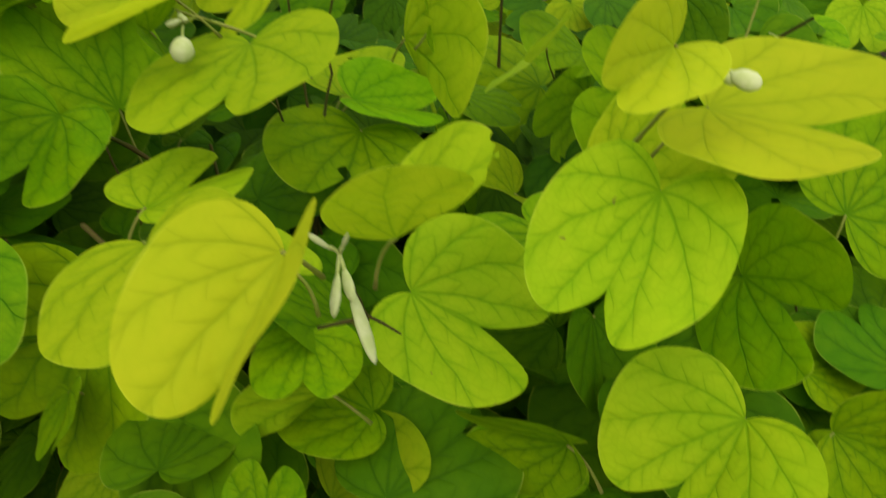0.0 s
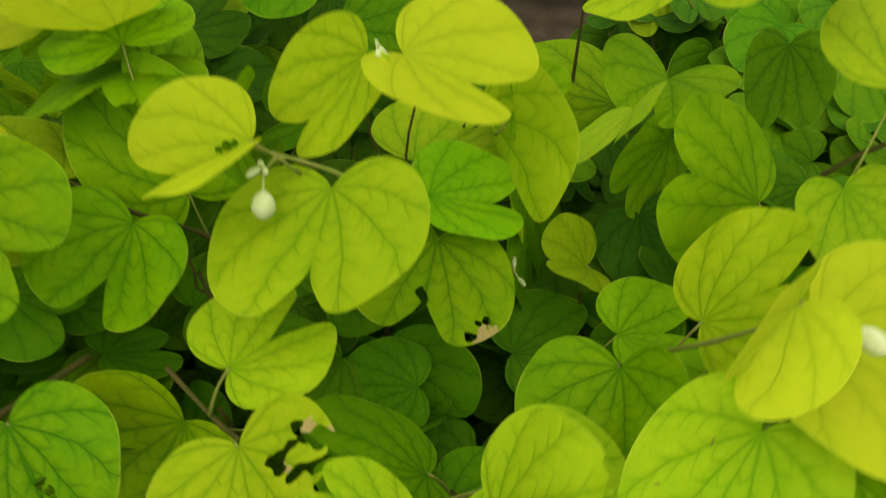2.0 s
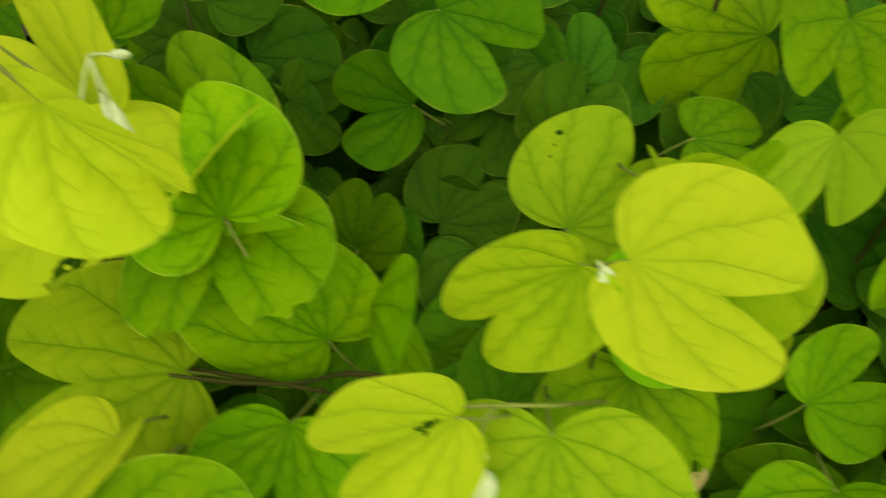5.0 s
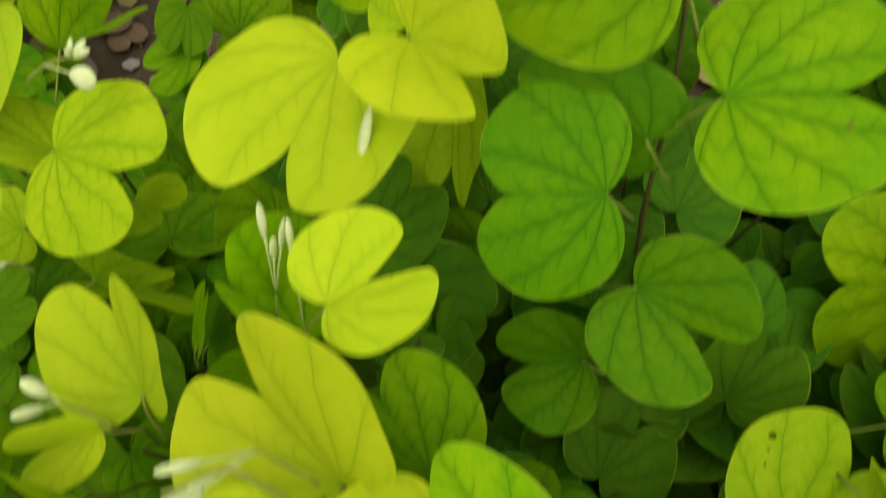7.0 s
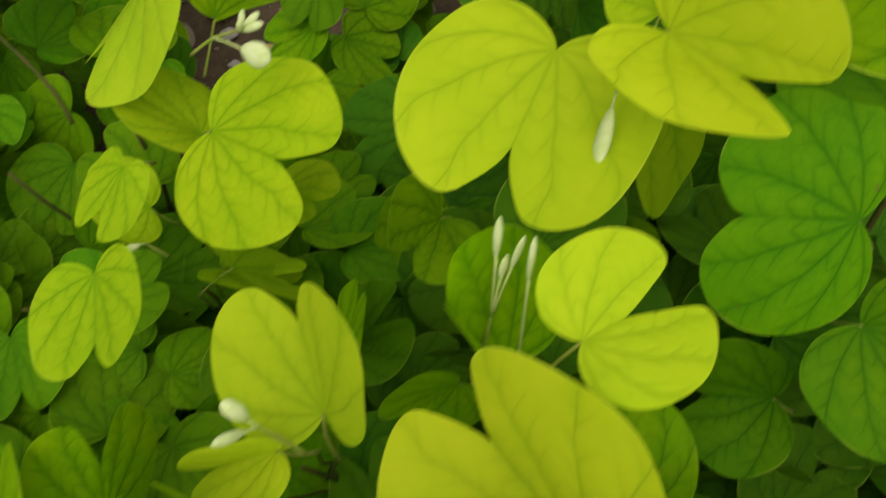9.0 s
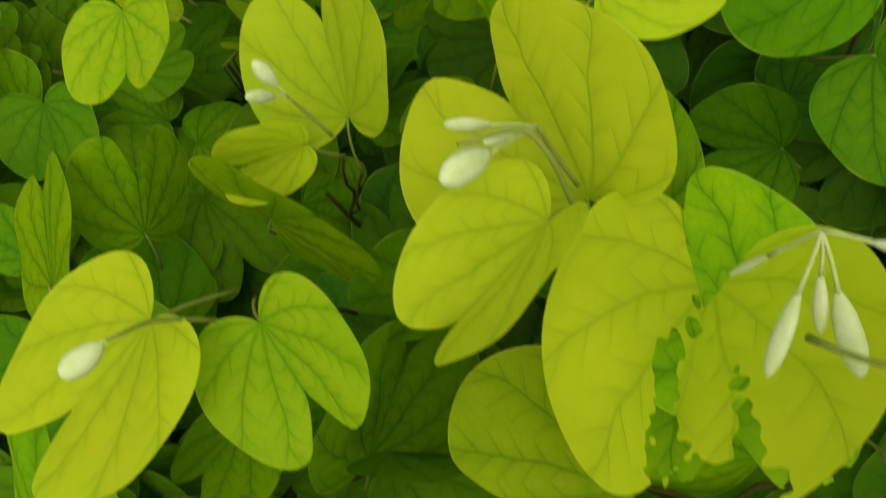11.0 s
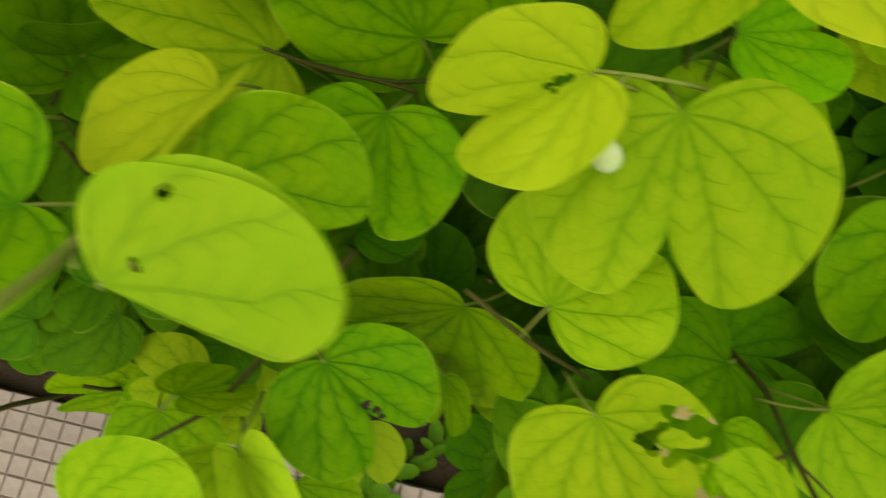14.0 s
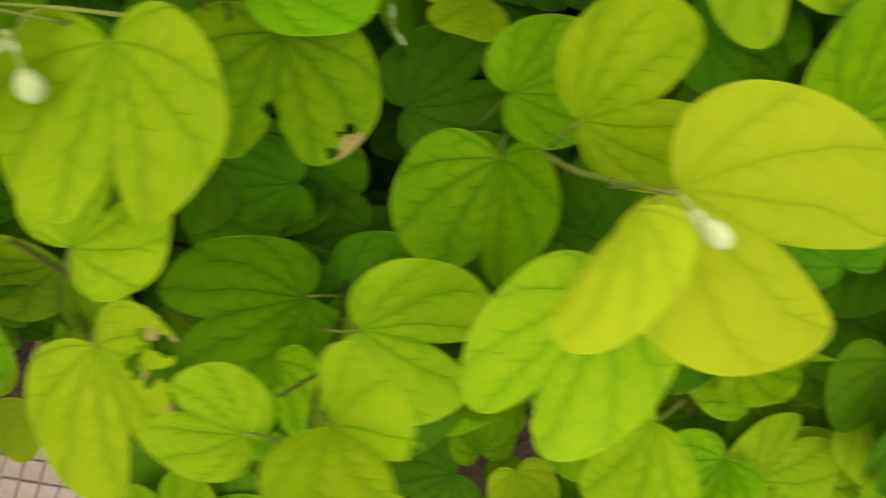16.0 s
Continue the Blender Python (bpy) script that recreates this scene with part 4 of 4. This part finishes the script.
twig([(-0.0385, 0.363, 0.405), (-0.030, 0.357, 0.425), (-0.0191, 0.3492, 0.4485)], 0.0011, 0.0009, STALK)
twig([(-0.315, 0.445, 0.43), (-0.332, 0.420, 0.43), (-0.349, 0.396, 0.43), (-0.386, 0.358, 0.42), (-0.408, 0.336, 0.41), (-0.456, 0.312, 0.40)], 0.0026, 0.0015)
twig([(-0.239, 0.414, 0.46), (-0.193, 0.381, 0.44), (-0.16, 0.363, 0.44)], 0.0020, 0.0014)
twig([(0.243, 0.616, 0.50), (0.272, 0.623, 0.52), (0.315, 0.618, 0.55)], 0.0022, 0.0015)
twig([(-0.183, 0.501, 0.58), (-0.153, 0.503, 0.57), (-0.126, 0.504, 0.56), (-0.096, 0.512, 0.53)], 0.0011, 0.0014, STALK)
twig([(0.099, 0.461, 0.45), (0.113, 0.426, 0.50), (0.145, 0.386, 0.575)], 0.0019, 0.0012, STALK)
twig([(-0.416, 0.554, 0.50), (-0.373, 0.554, 0.50), (-0.325, 0.547, 0.49), (-0.272, 0.537, 0.48)], 0.0018, 0.0014)
twig([(-0.345, 0.53, 0.46), (-0.365, 0.48, 0.53), (-0.388, 0.44, 0.578), (-0.398, 0.421, 0.598), (-0.391, 0.392, 0.632), (-0.391, 0.366, 0.668), (-0.402, 0.340, 0.69)], 0.0036, 0.0022, STALK)
twig([(-0.39, 0.393, 0.63), (-0.363, 0.379, 0.673)], 0.0012, 0.0010, STALK, "petiole")
twig([(-0.189, 0.945, 0.71), (-0.172, 0.937, 0.62), (-0.168, 0.91, 0.50), (-0.157, 0.877, 0.40)], 0.0016, 0.0024)
twig([(-0.459, 0.670, 0.685), (-0.432, 0.683, 0.68), (-0.419, 0.675, 0.665), (-0.406, 0.670, 0.63), (-0.37, 0.665, 0.55)], 0.0011, 0.0016, STALK)
twig([(-0.915, 1.124, 0.45), (-0.864, 1.082, 0.46), (-0.822, 1.044, 0.46), (-0.812, 1.026, 0.44)], 0.0014, 0.0020)
twig([(-0.359, 0.539, 0.53), (-0.325, 0.54, 0.50), (-0.287, 0.543, 0.48), (-0.263, 0.556, 0.46), (-0.22, 0.56, 0.42)], 0.0013, 0.0020)
twig([(-0.511, 0.553, 0.47), (-0.539, 0.537, 0.44), (-0.565, 0.52, 0.42)], 0.0013, 0.0018)
twig([(0.073, 0.897, -0.01), (0.078, 0.895, 0.2), (0.070, 0.898, 0.4), (0.073, 0.897, 0.6)], 0.0030, 0.0016, TWIG, "stem")


# ---------------------------------------------------------------- buds
BUD_STALK = plain_material("bud_stalk", rgb(0.36, 0.44, 0.10), rgb(0.42, 0.46, 0.16), 90.0, 0.7)


def spindle(bm, a, b, fat, flat=1.0):
    """A plump body from a to b, pointed at both ends."""
    a, b = Vector(a), Vector(b)
    way = (b - a).normalized()
    s = way.orthogonal().normalized()
    u = way.cross(s)
    rings = []
    for t, w in ((0.0, 0.20), (0.10, 0.50), (0.26, 0.82), (0.46, 0.98), (0.66, 1.0), (0.84, 0.78), (0.95, 0.45), (1.0, 0.10)):
        c = a.lerp(b, t)
        rings.append([bm.verts.new(c + fat * w * (math.cos(k * math.tau / 10) * s + flat * math.sin(k * math.tau / 10) * u)) for k in range(10)])
    for r0, r1 in zip(rings, rings[1:]):
        for k in range(10):
            bm.faces.new((r0[k], r0[(k + 1) % 10], r1[(k + 1) % 10], r1[k]))
    bm.faces.new(rings[0][::-1])
    bm.faces.new(rings[-1])


def bud(root, tip, fat=0.0022, flat=0.7, stalk=0.4):
    """A pale bud on a thin stalk that starts at root."""
    shrub = nearest_shrub(root[0], root[1])
    a, b = Vector(root) - shrub.location, Vector(tip) - shrub.location
    mid = a.lerp(b, stalk)
    bm = bmesh.new()
    spindle(bm, mid, b, fat, flat)
    body = part("bud", bm, BUD, shrub, "pale downy bud on a thin stalk")
    bm = bmesh.new()
    tube(bm, arc(a, mid.lerp(b, 0.05), (0, 0, 0.001), 4), [0.0009, 0.0008, 0.0008, 0.0008, 0.0010], 6)
    part("stalk", bm, BUD_STALK, body)
    return body


def stalk(*points):
    twig(points, 0.0013, 0.0009, STALK, "bud_stalk")


bud((-0.172, 0.479, 0.575), (-0.169, 0.457, 0.557), 0.0080, 0.95, 0.35)
for d in ((-0.010, -0.004, 0.000), (0.004, -0.006, 0.004), (-0.004, 0.006, 0.005), (-0.012, 0.004, -0.003)):
    bud((-0.172, 0.483, 0.578), (-0.172 + d[0], 0.479 + d[1], 0.576 + d[2]), 0.0022, 0.8, 0.1)
stalk((-0.16, 0.503, 0.572), (-0.168, 0.494, 0.578), (-0.172, 0.481, 0.576))
bud((-0.109, 0.558, 0.63), (-0.102, 0.542, 0.612), 0.0042, 0.6, 0.2)
bud((-0.109, 0.558, 0.63), (-0.099, 0.552, 0.618), 0.0022, 0.6, 0.2)
for tip, fat in (((-0.045, 0.237, 0.511), 0.0034), ((-0.037, 0.240, 0.517), 0.0030), ((-0.028, 0.227, 0.495), 0.0036), ((-0.056, 0.254, 0.541), 0.0014), ((-0.039, 0.254, 0.541), 0.0014)):
    bud((-0.044, 0.259, 0.528), tip, fat, 0.5, 0.3)
bud((0.145, 0.386, 0.575), (0.158, 0.371, 0.568), 0.0040, 0.6, 0.35)
bud((0.145, 0.386, 0.575), (0.166, 0.362, 0.569), 0.0062, 0.6, 0.45)
stalk((-0.655, 1.000, 0.57), (-0.636, 1.003, 0.585), (-0.611, 1.014, 0.585))
bud((-0.636, 1.003, 0.585), (-0.592, 0.985, 0.585), 0.0090, 0.45, 0.5)
for d in ((0.006, 0.008, 0.006), (-0.006, 0.010, 0.006), (0.010, 0.0, 0.004), (-0.004, -0.004, 0.010)):
    bud((-0.618, 1.010, 0.584), (-0.611 + d[0], 1.014 + d[1], 0.585 + d[2]), 0.0030, 0.8, 0.1)
bud((-0.376, 0.913, 0.655), (-0.385, 0.876, 0.636), 0.0054, 0.6, 0.2)
stalk((-0.445, 0.775, 0.55), (-0.438, 0.801, 0.60))
for tip in ((-0.438, 0.829, 0.662), (-0.425, 0.824, 0.652), (-0.433, 0.818, 0.642)):
    bud((-0.438, 0.801, 0.60), tip, 0.0030, 0.6, 0.62)
bud((-0.422, 0.78, 0.58), (-0.421, 0.819, 0.662), 0.0026, 0.6, 0.68)
stalk((-0.535, 0.728, 0.57), (-0.548, 0.733, 0.588), (-0.555, 0.735, 0.60))
bud((-0.555, 0.735, 0.60), (-0.569, 0.742, 0.622), 0.0046, 0.7, 0.3)
bud((-0.555, 0.735, 0.60), (-0.570, 0.722, 0.621), 0.0040, 0.7, 0.3)
stalk((-0.715, 0.918, 0.40), (-0.738, 0.929, 0.40))
bud((-0.738, 0.929, 0.40), (-0.757, 0.921, 0.40), 0.0034, 0.7, 0.2)
for tip, fat in (((-0.347, 0.587, 0.687), 0.0036), ((-0.328, 0.603, 0.688), 0.0028), ((-0.315, 0.589, 0.687), 0.0048)):
    bud((-0.335, 0.633, 0.71), tip, fat, 0.6, 0.4)
bud((-0.335, 0.633, 0.71), (-0.347, 0.632, 0.658), 0.0022, 0.7, 0.5)
bud((-0.335, 0.633, 0.71), (-0.310, 0.623, 0.721), 0.0022, 0.7, 0.5)
stalk((-0.402, 0.684, 0.62), (-0.416, 0.690, 0.64), (-0.426, 0.693, 0.66))
for tip, fat in (((-0.465, 0.680, 0.682), 0.0030), ((-0.465, 0.656, 0.681), 0.0072), ((-0.449, 0.673, 0.682), 0.0026)):
    bud((-0.426, 0.693, 0.66), tip, fat, 0.6, 0.5)
stalk((-0.573, 0.611, 0.60), (-0.591, 0.604, 0.63), (-0.598, 0.59, 0.65))
bud((-0.598, 0.59, 0.65), (-0.614, 0.574, 0.65), 0.0060, 0.6, 0.1)
stalk((0.008, 0.572, 0.40), (0.0, 0.588, 0.40), (-0.004, 0.600, 0.402))
bud((0.0, 0.588, 0.40), (-0.001, 0.607, 0.404), 0.0026, 0.8, 0.3)
bud((-0.004, 0.600, 0.402), (-0.021, 0.602, 0.40), 0.0022, 0.8, 0.6)
bud((0.0, 0.588, 0.40), (0.009, 0.571, 0.402), 0.0020, 0.8, 0.3)
bud((-0.402, 0.340, 0.69), (-0.412, 0.322, 0.70), 0.0042, 0.7, 0.2)
bud((-0.402, 0.340, 0.69), (-0.402, 0.316, 0.698), 0.0034, 0.7, 0.2)
bud((0.275, 0.607, 0.54), (0.294, 0.586, 0.529), 0.0030, 0.7, 0.5)


# ---------------------------------------------------------------- dried patches round the holes in eaten leaves
DRIED = plain_material("dried_leaf_patch", rgb(0.46, 0.39, 0.12), rgb(0.30, 0.20, 0.06), 120.0, 0.85, 0.4, 0.0006, clear=0.2)


def dry_patch(ob, spots, lift=0.010):
    """A thin dried skin on the blade, over the faces that lie inside the ragged spots (place and size on the blade)."""
    bm = bmesh.new()
    bm.from_mesh(ob.data)
    layer = bm.loops.layers.uv["UVMap"]
    away = []
    for face in bm.faces:
        u = sum((loop[layer].uv for loop in face.loops), Vector((0, 0))) / len(face.loops)
        rag = 1 + 0.7 * noise.noise((u.x * 11, u.y * 11, 3.0)) + 0.5 * noise.noise((u.x * 25, u.y * 25, 5.0))
        if not any((u.x - x) ** 2 + (u.y - y) ** 2 < (r * rag) ** 2 for x, y, r in spots):
            away.append(face)
    bmesh.ops.delete(bm, geom=away, context="FACES")
    for v in bm.verts:
        v.co += v.normal * lift
    part("dry_patch", bm, DRIED, ob, "dried pale yellow-brown patch")


dry_patch(tips[10][4], ((-0.80, 1.17, 0.15), (-0.70, 1.26, 0.09)))
dry_patch(tips[24][4], ((-0.98, 0.40, 0.10), (-0.66, 0.98, 0.10), (-0.72, 0.22, 0.07), (-0.88, 0.74, 0.09), (-0.42, 0.50, 0.05)))
HURT = ((0.70, 0.10, 0.06), (0.47, 0.10, 0.04), (0.20, 0.12, 0.05), (0.83, 0.26, 0.05), (0.16, 0.26, 0.04))
for lift in (0.010, -0.010):
    dry_patch(tips[32][4], HURT, lift)


# ---------------------------------------------------------------- dry leaves, stones and other things on the soil
def soil_height(x, y):
    y -= 1.0
    return 0.012 * noise.noise((x * 5, y * 5, 0)) + 0.006 * noise.noise((x * 17, y * 17, 3)) - 0.012


DRY = [leaf_mesh(f, 0.9, c, 70 + f, rows=3) for f, c in ((4, 0.55), (18, 0.35), (32, 0.7))]
YELLOWED = plain_material("yellowed_leaf", rgb(0.42, 0.36, 0.10), rgb(0.34, 0.25, 0.09), 30.0, 0.85, 0.4, clear=0.15)
GREYED = plain_material("grey_dry_leaf", rgb(0.21, 0.165, 0.12), rgb(0.14, 0.10, 0.07), 30.0, 0.9, 0.4)
lit = random.Random(21)


def dry_leaf(x, y, size, material, label):
    ob = new("dry_leaf", lit.choice(DRY))
    ob.material_slots[0].link = "OBJECT"
    ob.material_slots[0].material = material
    ob.matrix_world = pose(x, y, soil_height(x, y) + 0.012, lit.gauss(0, 14), lit.gauss(0, 14), lit.uniform(0, 360)) @ Matrix.Scale(size, 4)
    return tagged(ob, label, "leaf", "dry leaves on the soil", "thing")


BROWNS = ((LITTER, "curled brown dry leaf lying on bare soil"), (GREYED, "faded grey-brown dead leaf on the soil"), (YELLOWED, "yellowed dead leaf lying on the soil"))
for k in range(70):
    x, y = lit.uniform(-1.1, -0.42), lit.uniform(0.98, 1.75)
    m, l = BROWNS[lit.choice((0, 0, 1, 1, 2))]
    dry_leaf(x, y, lit.uniform(0.018, 0.042), m, l)
for k in range(50):
    x, y = lit.uniform(-0.25, 0.45), lit.uniform(1.25, 2.0)
    m, l = BROWNS[lit.choice((0, 1, 2, 2, 2))]
    dry_leaf(x, y, lit.uniform(0.022, 0.05), m, l)
for k in range(28):
    x, y = lit.uniform(-0.9, 0.3), lit.uniform(0.40, 0.98)
    m, l = BROWNS[lit.choice((0, 0, 1, 2))]
    dry_leaf(x, y, lit.uniform(0.018, 0.038), m, l)
dry_leaf(0.075, 1.70, 0.06, LITTER, "broad olive-brown dead leaf against turquoise plastic")


def stone_mesh(seed):
    bm = bmesh.new()
    bmesh.ops.create_icosphere(bm, subdivisions=3, radius=1.0)
    for v in bm.verts:
        n = noise.noise(v.co * 1.3 + Vector((seed * 7.1, 0, 0))) * 0.35 + noise.noise(v.co * 3.1 + Vector((0, seed, 0))) * 0.12
        v.co = v.co * (1 + n)
        v.co.z *= 0.6
    return mesh_of("stone", bm, STONE)


STONES = [stone_mesh(k) for k in range(4)]


def stone(x, y, size, label="small pale grey-brown stone on bare soil"):
    ob = new("stone", STONES[lit.randrange(4)])
    ob.matrix_world = pose(x, y, soil_height(x, y) + 0.3 * size, 0, 0, lit.uniform(0, 360)) @ Matrix.Scale(size, 4)
    tagged(ob, label, "stone", "stones on the soil", "thing")


stone(-0.77, 1.50, 0.026, "rounded pale pinkish stone on bare soil")
for k in range(16):
    stone(lit.uniform(-1.0, -0.45), lit.uniform(1.0, 1.7), lit.uniform(0.006, 0.016))
for k in range(14):
    stone(lit.uniform(-0.8, 0.3), lit.uniform(0.42, 1.1), lit.uniform(0.006, 0.018))


def crumbs():
    """Bits of bark, grit and crumbled leaf that nobody could count."""
    bm = bmesh.new()
    for k in range(2600):
        x, y = lit.uniform(-1.2, 0.6), lit.uniform(0.36, 1.9)
        s = lit.uniform(0.0015, 0.006)
        m = pose(x, y, soil_height(x, y) + s * 0.4, lit.uniform(0, 60), lit.uniform(0, 60), lit.uniform(0, 360))
        vs = [bm.verts.new(m @ (Vector(c) * s)) for c in ((1.4, 0, 0), (-0.7, 0.7, 0), (-0.6, -0.7, 0), (0.1, 0.1, 0.6))]
        for f in ((0, 1, 3), (1, 2, 3), (2, 0, 3), (0, 2, 1)):
            bm.faces.new([vs[i] for i in f])
    return mesh_of("crumbs", bm, CRUMB, smooth=False)


CRUMB = plain_material("crumbs", rgb(0.34, 0.27, 0.21), rgb(0.13, 0.09, 0.06), 60.0, 0.95, 0.3)
tagged(new("soil_crumbs", crumbs()), "brown crumbs of bark, grit and dead leaf on soil", "debris", kind="stuff")

PLASTIC = plain_material("turquoise_plastic", rgb(0.02, 0.42, 0.50), rgb(0.03, 0.48, 0.54), 20.0, 0.35, 0.1, 0.001)


def plastic_piece(x, y, radius, tall, start, end, label):
    """A bent strip of thick plastic that stands on the soil."""
    bm = bmesh.new()
    loops = []
    for k in range(25):
        a = radians(start + (end - start) * k / 24)
        z = 0.004 * math.sin(5 * a)
        out = []
        for r, h in ((radius, -0.01), (radius * 1.05, tall + z), (radius * 1.08, tall + z + 0.004), (radius * 1.05, tall + z + 0.006), (radius - 0.003, tall + z), (radius - 0.003, -0.01)):
            out.append(bm.verts.new((r * math.cos(a), r * math.sin(a), h)))
        loops.append(out)
    for p, q in zip(loops, loops[1:]):
        for k in range(6):
            bm.faces.new((p[k], q[k], q[(k + 1) % 6], p[(k + 1) % 6]))
    bm.faces.new(loops[0])
    bm.faces.new(loops[-1][::-1])
    ob = new("plastic_strip", mesh_of("plastic_strip", bm, PLASTIC))
    ob.location = (x, y, soil_height(x, y))
    tagged(ob, label, "plastic scrap", kind="thing")


plastic_piece(0.07, 1.80, 0.10, 0.07, 120, 285, "bent turquoise plastic strip standing on soil among dead leaves")


# ---------------------------------------------------------------- weeds at the edge of the paving
def weed_leaf(size):
    bm = bmesh.new()
    rows = []
    for j in range(5):
        v = j / 4
        rows.append([bm.verts.new((0.72 * size * v * math.cos(a), 1.35 * size * (1.15 + v * math.sin(a)), size * (0.18 * v * v + 0.3 - 0.25 * (1 + v * math.sin(a)) * 0.4))) for a in (math.tau * k / 12 for k in range(12))] if j else [bm.verts.new((0, 1.35 * 1.15 * size, size * 0.2))])
    for k in range(12):
        bm.faces.new((rows[0][0], rows[1][k], rows[1][(k + 1) % 12]))
    for p, q in zip(rows[1:], rows[2:]):
        for k in range(12):
            bm.faces.new((p[k], q[k], q[(k + 1) % 12], p[(k + 1) % 12]))
    return mesh_of("leaf", bm, WEED)


WEEDS = [weed_leaf(s) for s in (0.007, 0.010, 0.013)]


def weed(x, y, tall, leaves, z=0.0):
    base = new("weed", None)
    base.location = (x, y, z)
    base.empty_display_size = 0.01
    tagged(base, "small oval-leaved green weed at the edge of the paving", "weed", "weeds along the paving", "thing")
    bm = bmesh.new()
    lean = Vector((lit.uniform(-0.3, 0.3), lit.uniform(-0.3, 0.3), 1)) * tall
    tube(bm, arc((0, 0, -0.004), lean, (0.002, 0, 0), 4), [0.0009, 0.0008, 0.0008, 0.0007, 0.0005], 5)
    part("stem", bm, STALK, base)
    leaves = max(3, leaves - 2)
    for k in range(leaves):
        ob = new("leaf", lit.choice(WEEDS))
        ob.parent = base
        h = 0.35 + 0.65 * k / leaves
        ob.matrix_basis = Matrix.Translation(lean * h) @ pose(0, 0, 0, lit.uniform(-10, 25), 0, 137.5 * k)


for x, y, tall, leaves in ((-0.37, 0.245, 0.020, 6), (-0.355, 0.252, 0.026, 8), (-0.342, 0.262, 0.018, 5), (-0.33, 0.272, 0.022, 7), (-0.385, 0.262, 0.016, 5), (-0.36, 0.270, 0.024, 7), (-0.26, 0.31, 0.018, 5), (-0.275, 0.30, 0.02, 6), (-0.47, 0.305, 0.014, 4), (-0.60, 0.33, 0.016, 5), (-0.31, 0.285, 0.015, 5), (-0.345, 0.243, 0.017, 6)):
    weed(x, y, tall, leaves, 0.006 if y < 0.262 else -0.006)


# ---------------------------------------------------------------- paving of small squares
PAVE = Matrix.Translation((-0.34, 0.266, 0.0)) @ pose(0, 0, 0, 0, 0, -10.4)
TOP = 0.012


def slab():
    bm = bmesh.new()
    verts = [bm.verts.new((x, y, z)) for z in (-0.03, TOP - 0.0035) for x, y in ((-3.0, -1.175), (2.4, -1.175), (2.4, -0.001), (-3.0, -0.001))]
    for f in ((3, 2, 1, 0), (4, 5, 6, 7), (0, 1, 5, 4), (1, 2, 6, 5), (2, 3, 7, 6), (3, 0, 4, 7)):
        bm.faces.new([verts[i] for i in f])
    return mesh_of("pavement", bm, GROUT, smooth=False)


def square(bm, m, w, h):
    """One raised square with a rounded rim."""
    rings = [[bm.verts.new(m @ Vector((sx * (w / 2 - inset), sy * (h / 2 - inset), z))) for sx, sy in ((-1, -1), (1, -1), (1, 1), (-1, 1))] for inset, z in ((0.0, -0.0045), (0.0004, -0.0013), (0.0016, 0.0))]
    for p, q in zip(rings, rings[1:]):
        for k in range(4):
            bm.faces.new((p[k], p[(k + 1) % 4], q[(k + 1) % 4], q[k]))
    bm.faces.new(rings[-1])


pavement = tagged(new("pavement", slab()), "pinkish grey cement paving of small squares, dirty joints", "paving", kind="structure")
pavement.matrix_world = PAVE
bm = bmesh.new()
square(bm, Matrix.Identity(4), 0.0235, 0.0235)
CELL_MESH = mesh_of("tile", bm, TILE, smooth=False)
bm = bmesh.new()
square(bm, Matrix.Identity(4), 0.0235, 0.0195)
EDGE_MESH = mesh_of("tile", bm, TILE, smooth=False)
rest = bmesh.new()
pav = random.Random(8)
for j in range(46):
    for i in range(-119, 95):
        x = 0.0125 + 0.025 * i - 0.002 * (i // 12 % 2)
        y = -0.0105 if j == 0 else -0.021 - 0.025 * (j - 0.5) - 0.003 * ((j + 4) // 12)
        m = pose(x, y, TOP + pav.uniform(-0.0007, 0.0004), pav.gauss(0, 0.5), pav.gauss(0, 0.5), pav.gauss(0, 0.5))
        if -24 <= i < 5 and j < 10:
            ob = new("tile", CELL_MESH if j else EDGE_MESH)
            ob.parent = pavement
            ob.matrix_basis = m
        else:
            square(rest, m, 0.0235, 0.0195 if j == 0 else 0.0235)
tagged(part("tiling", rest, TILE, pavement), kind="stuff")
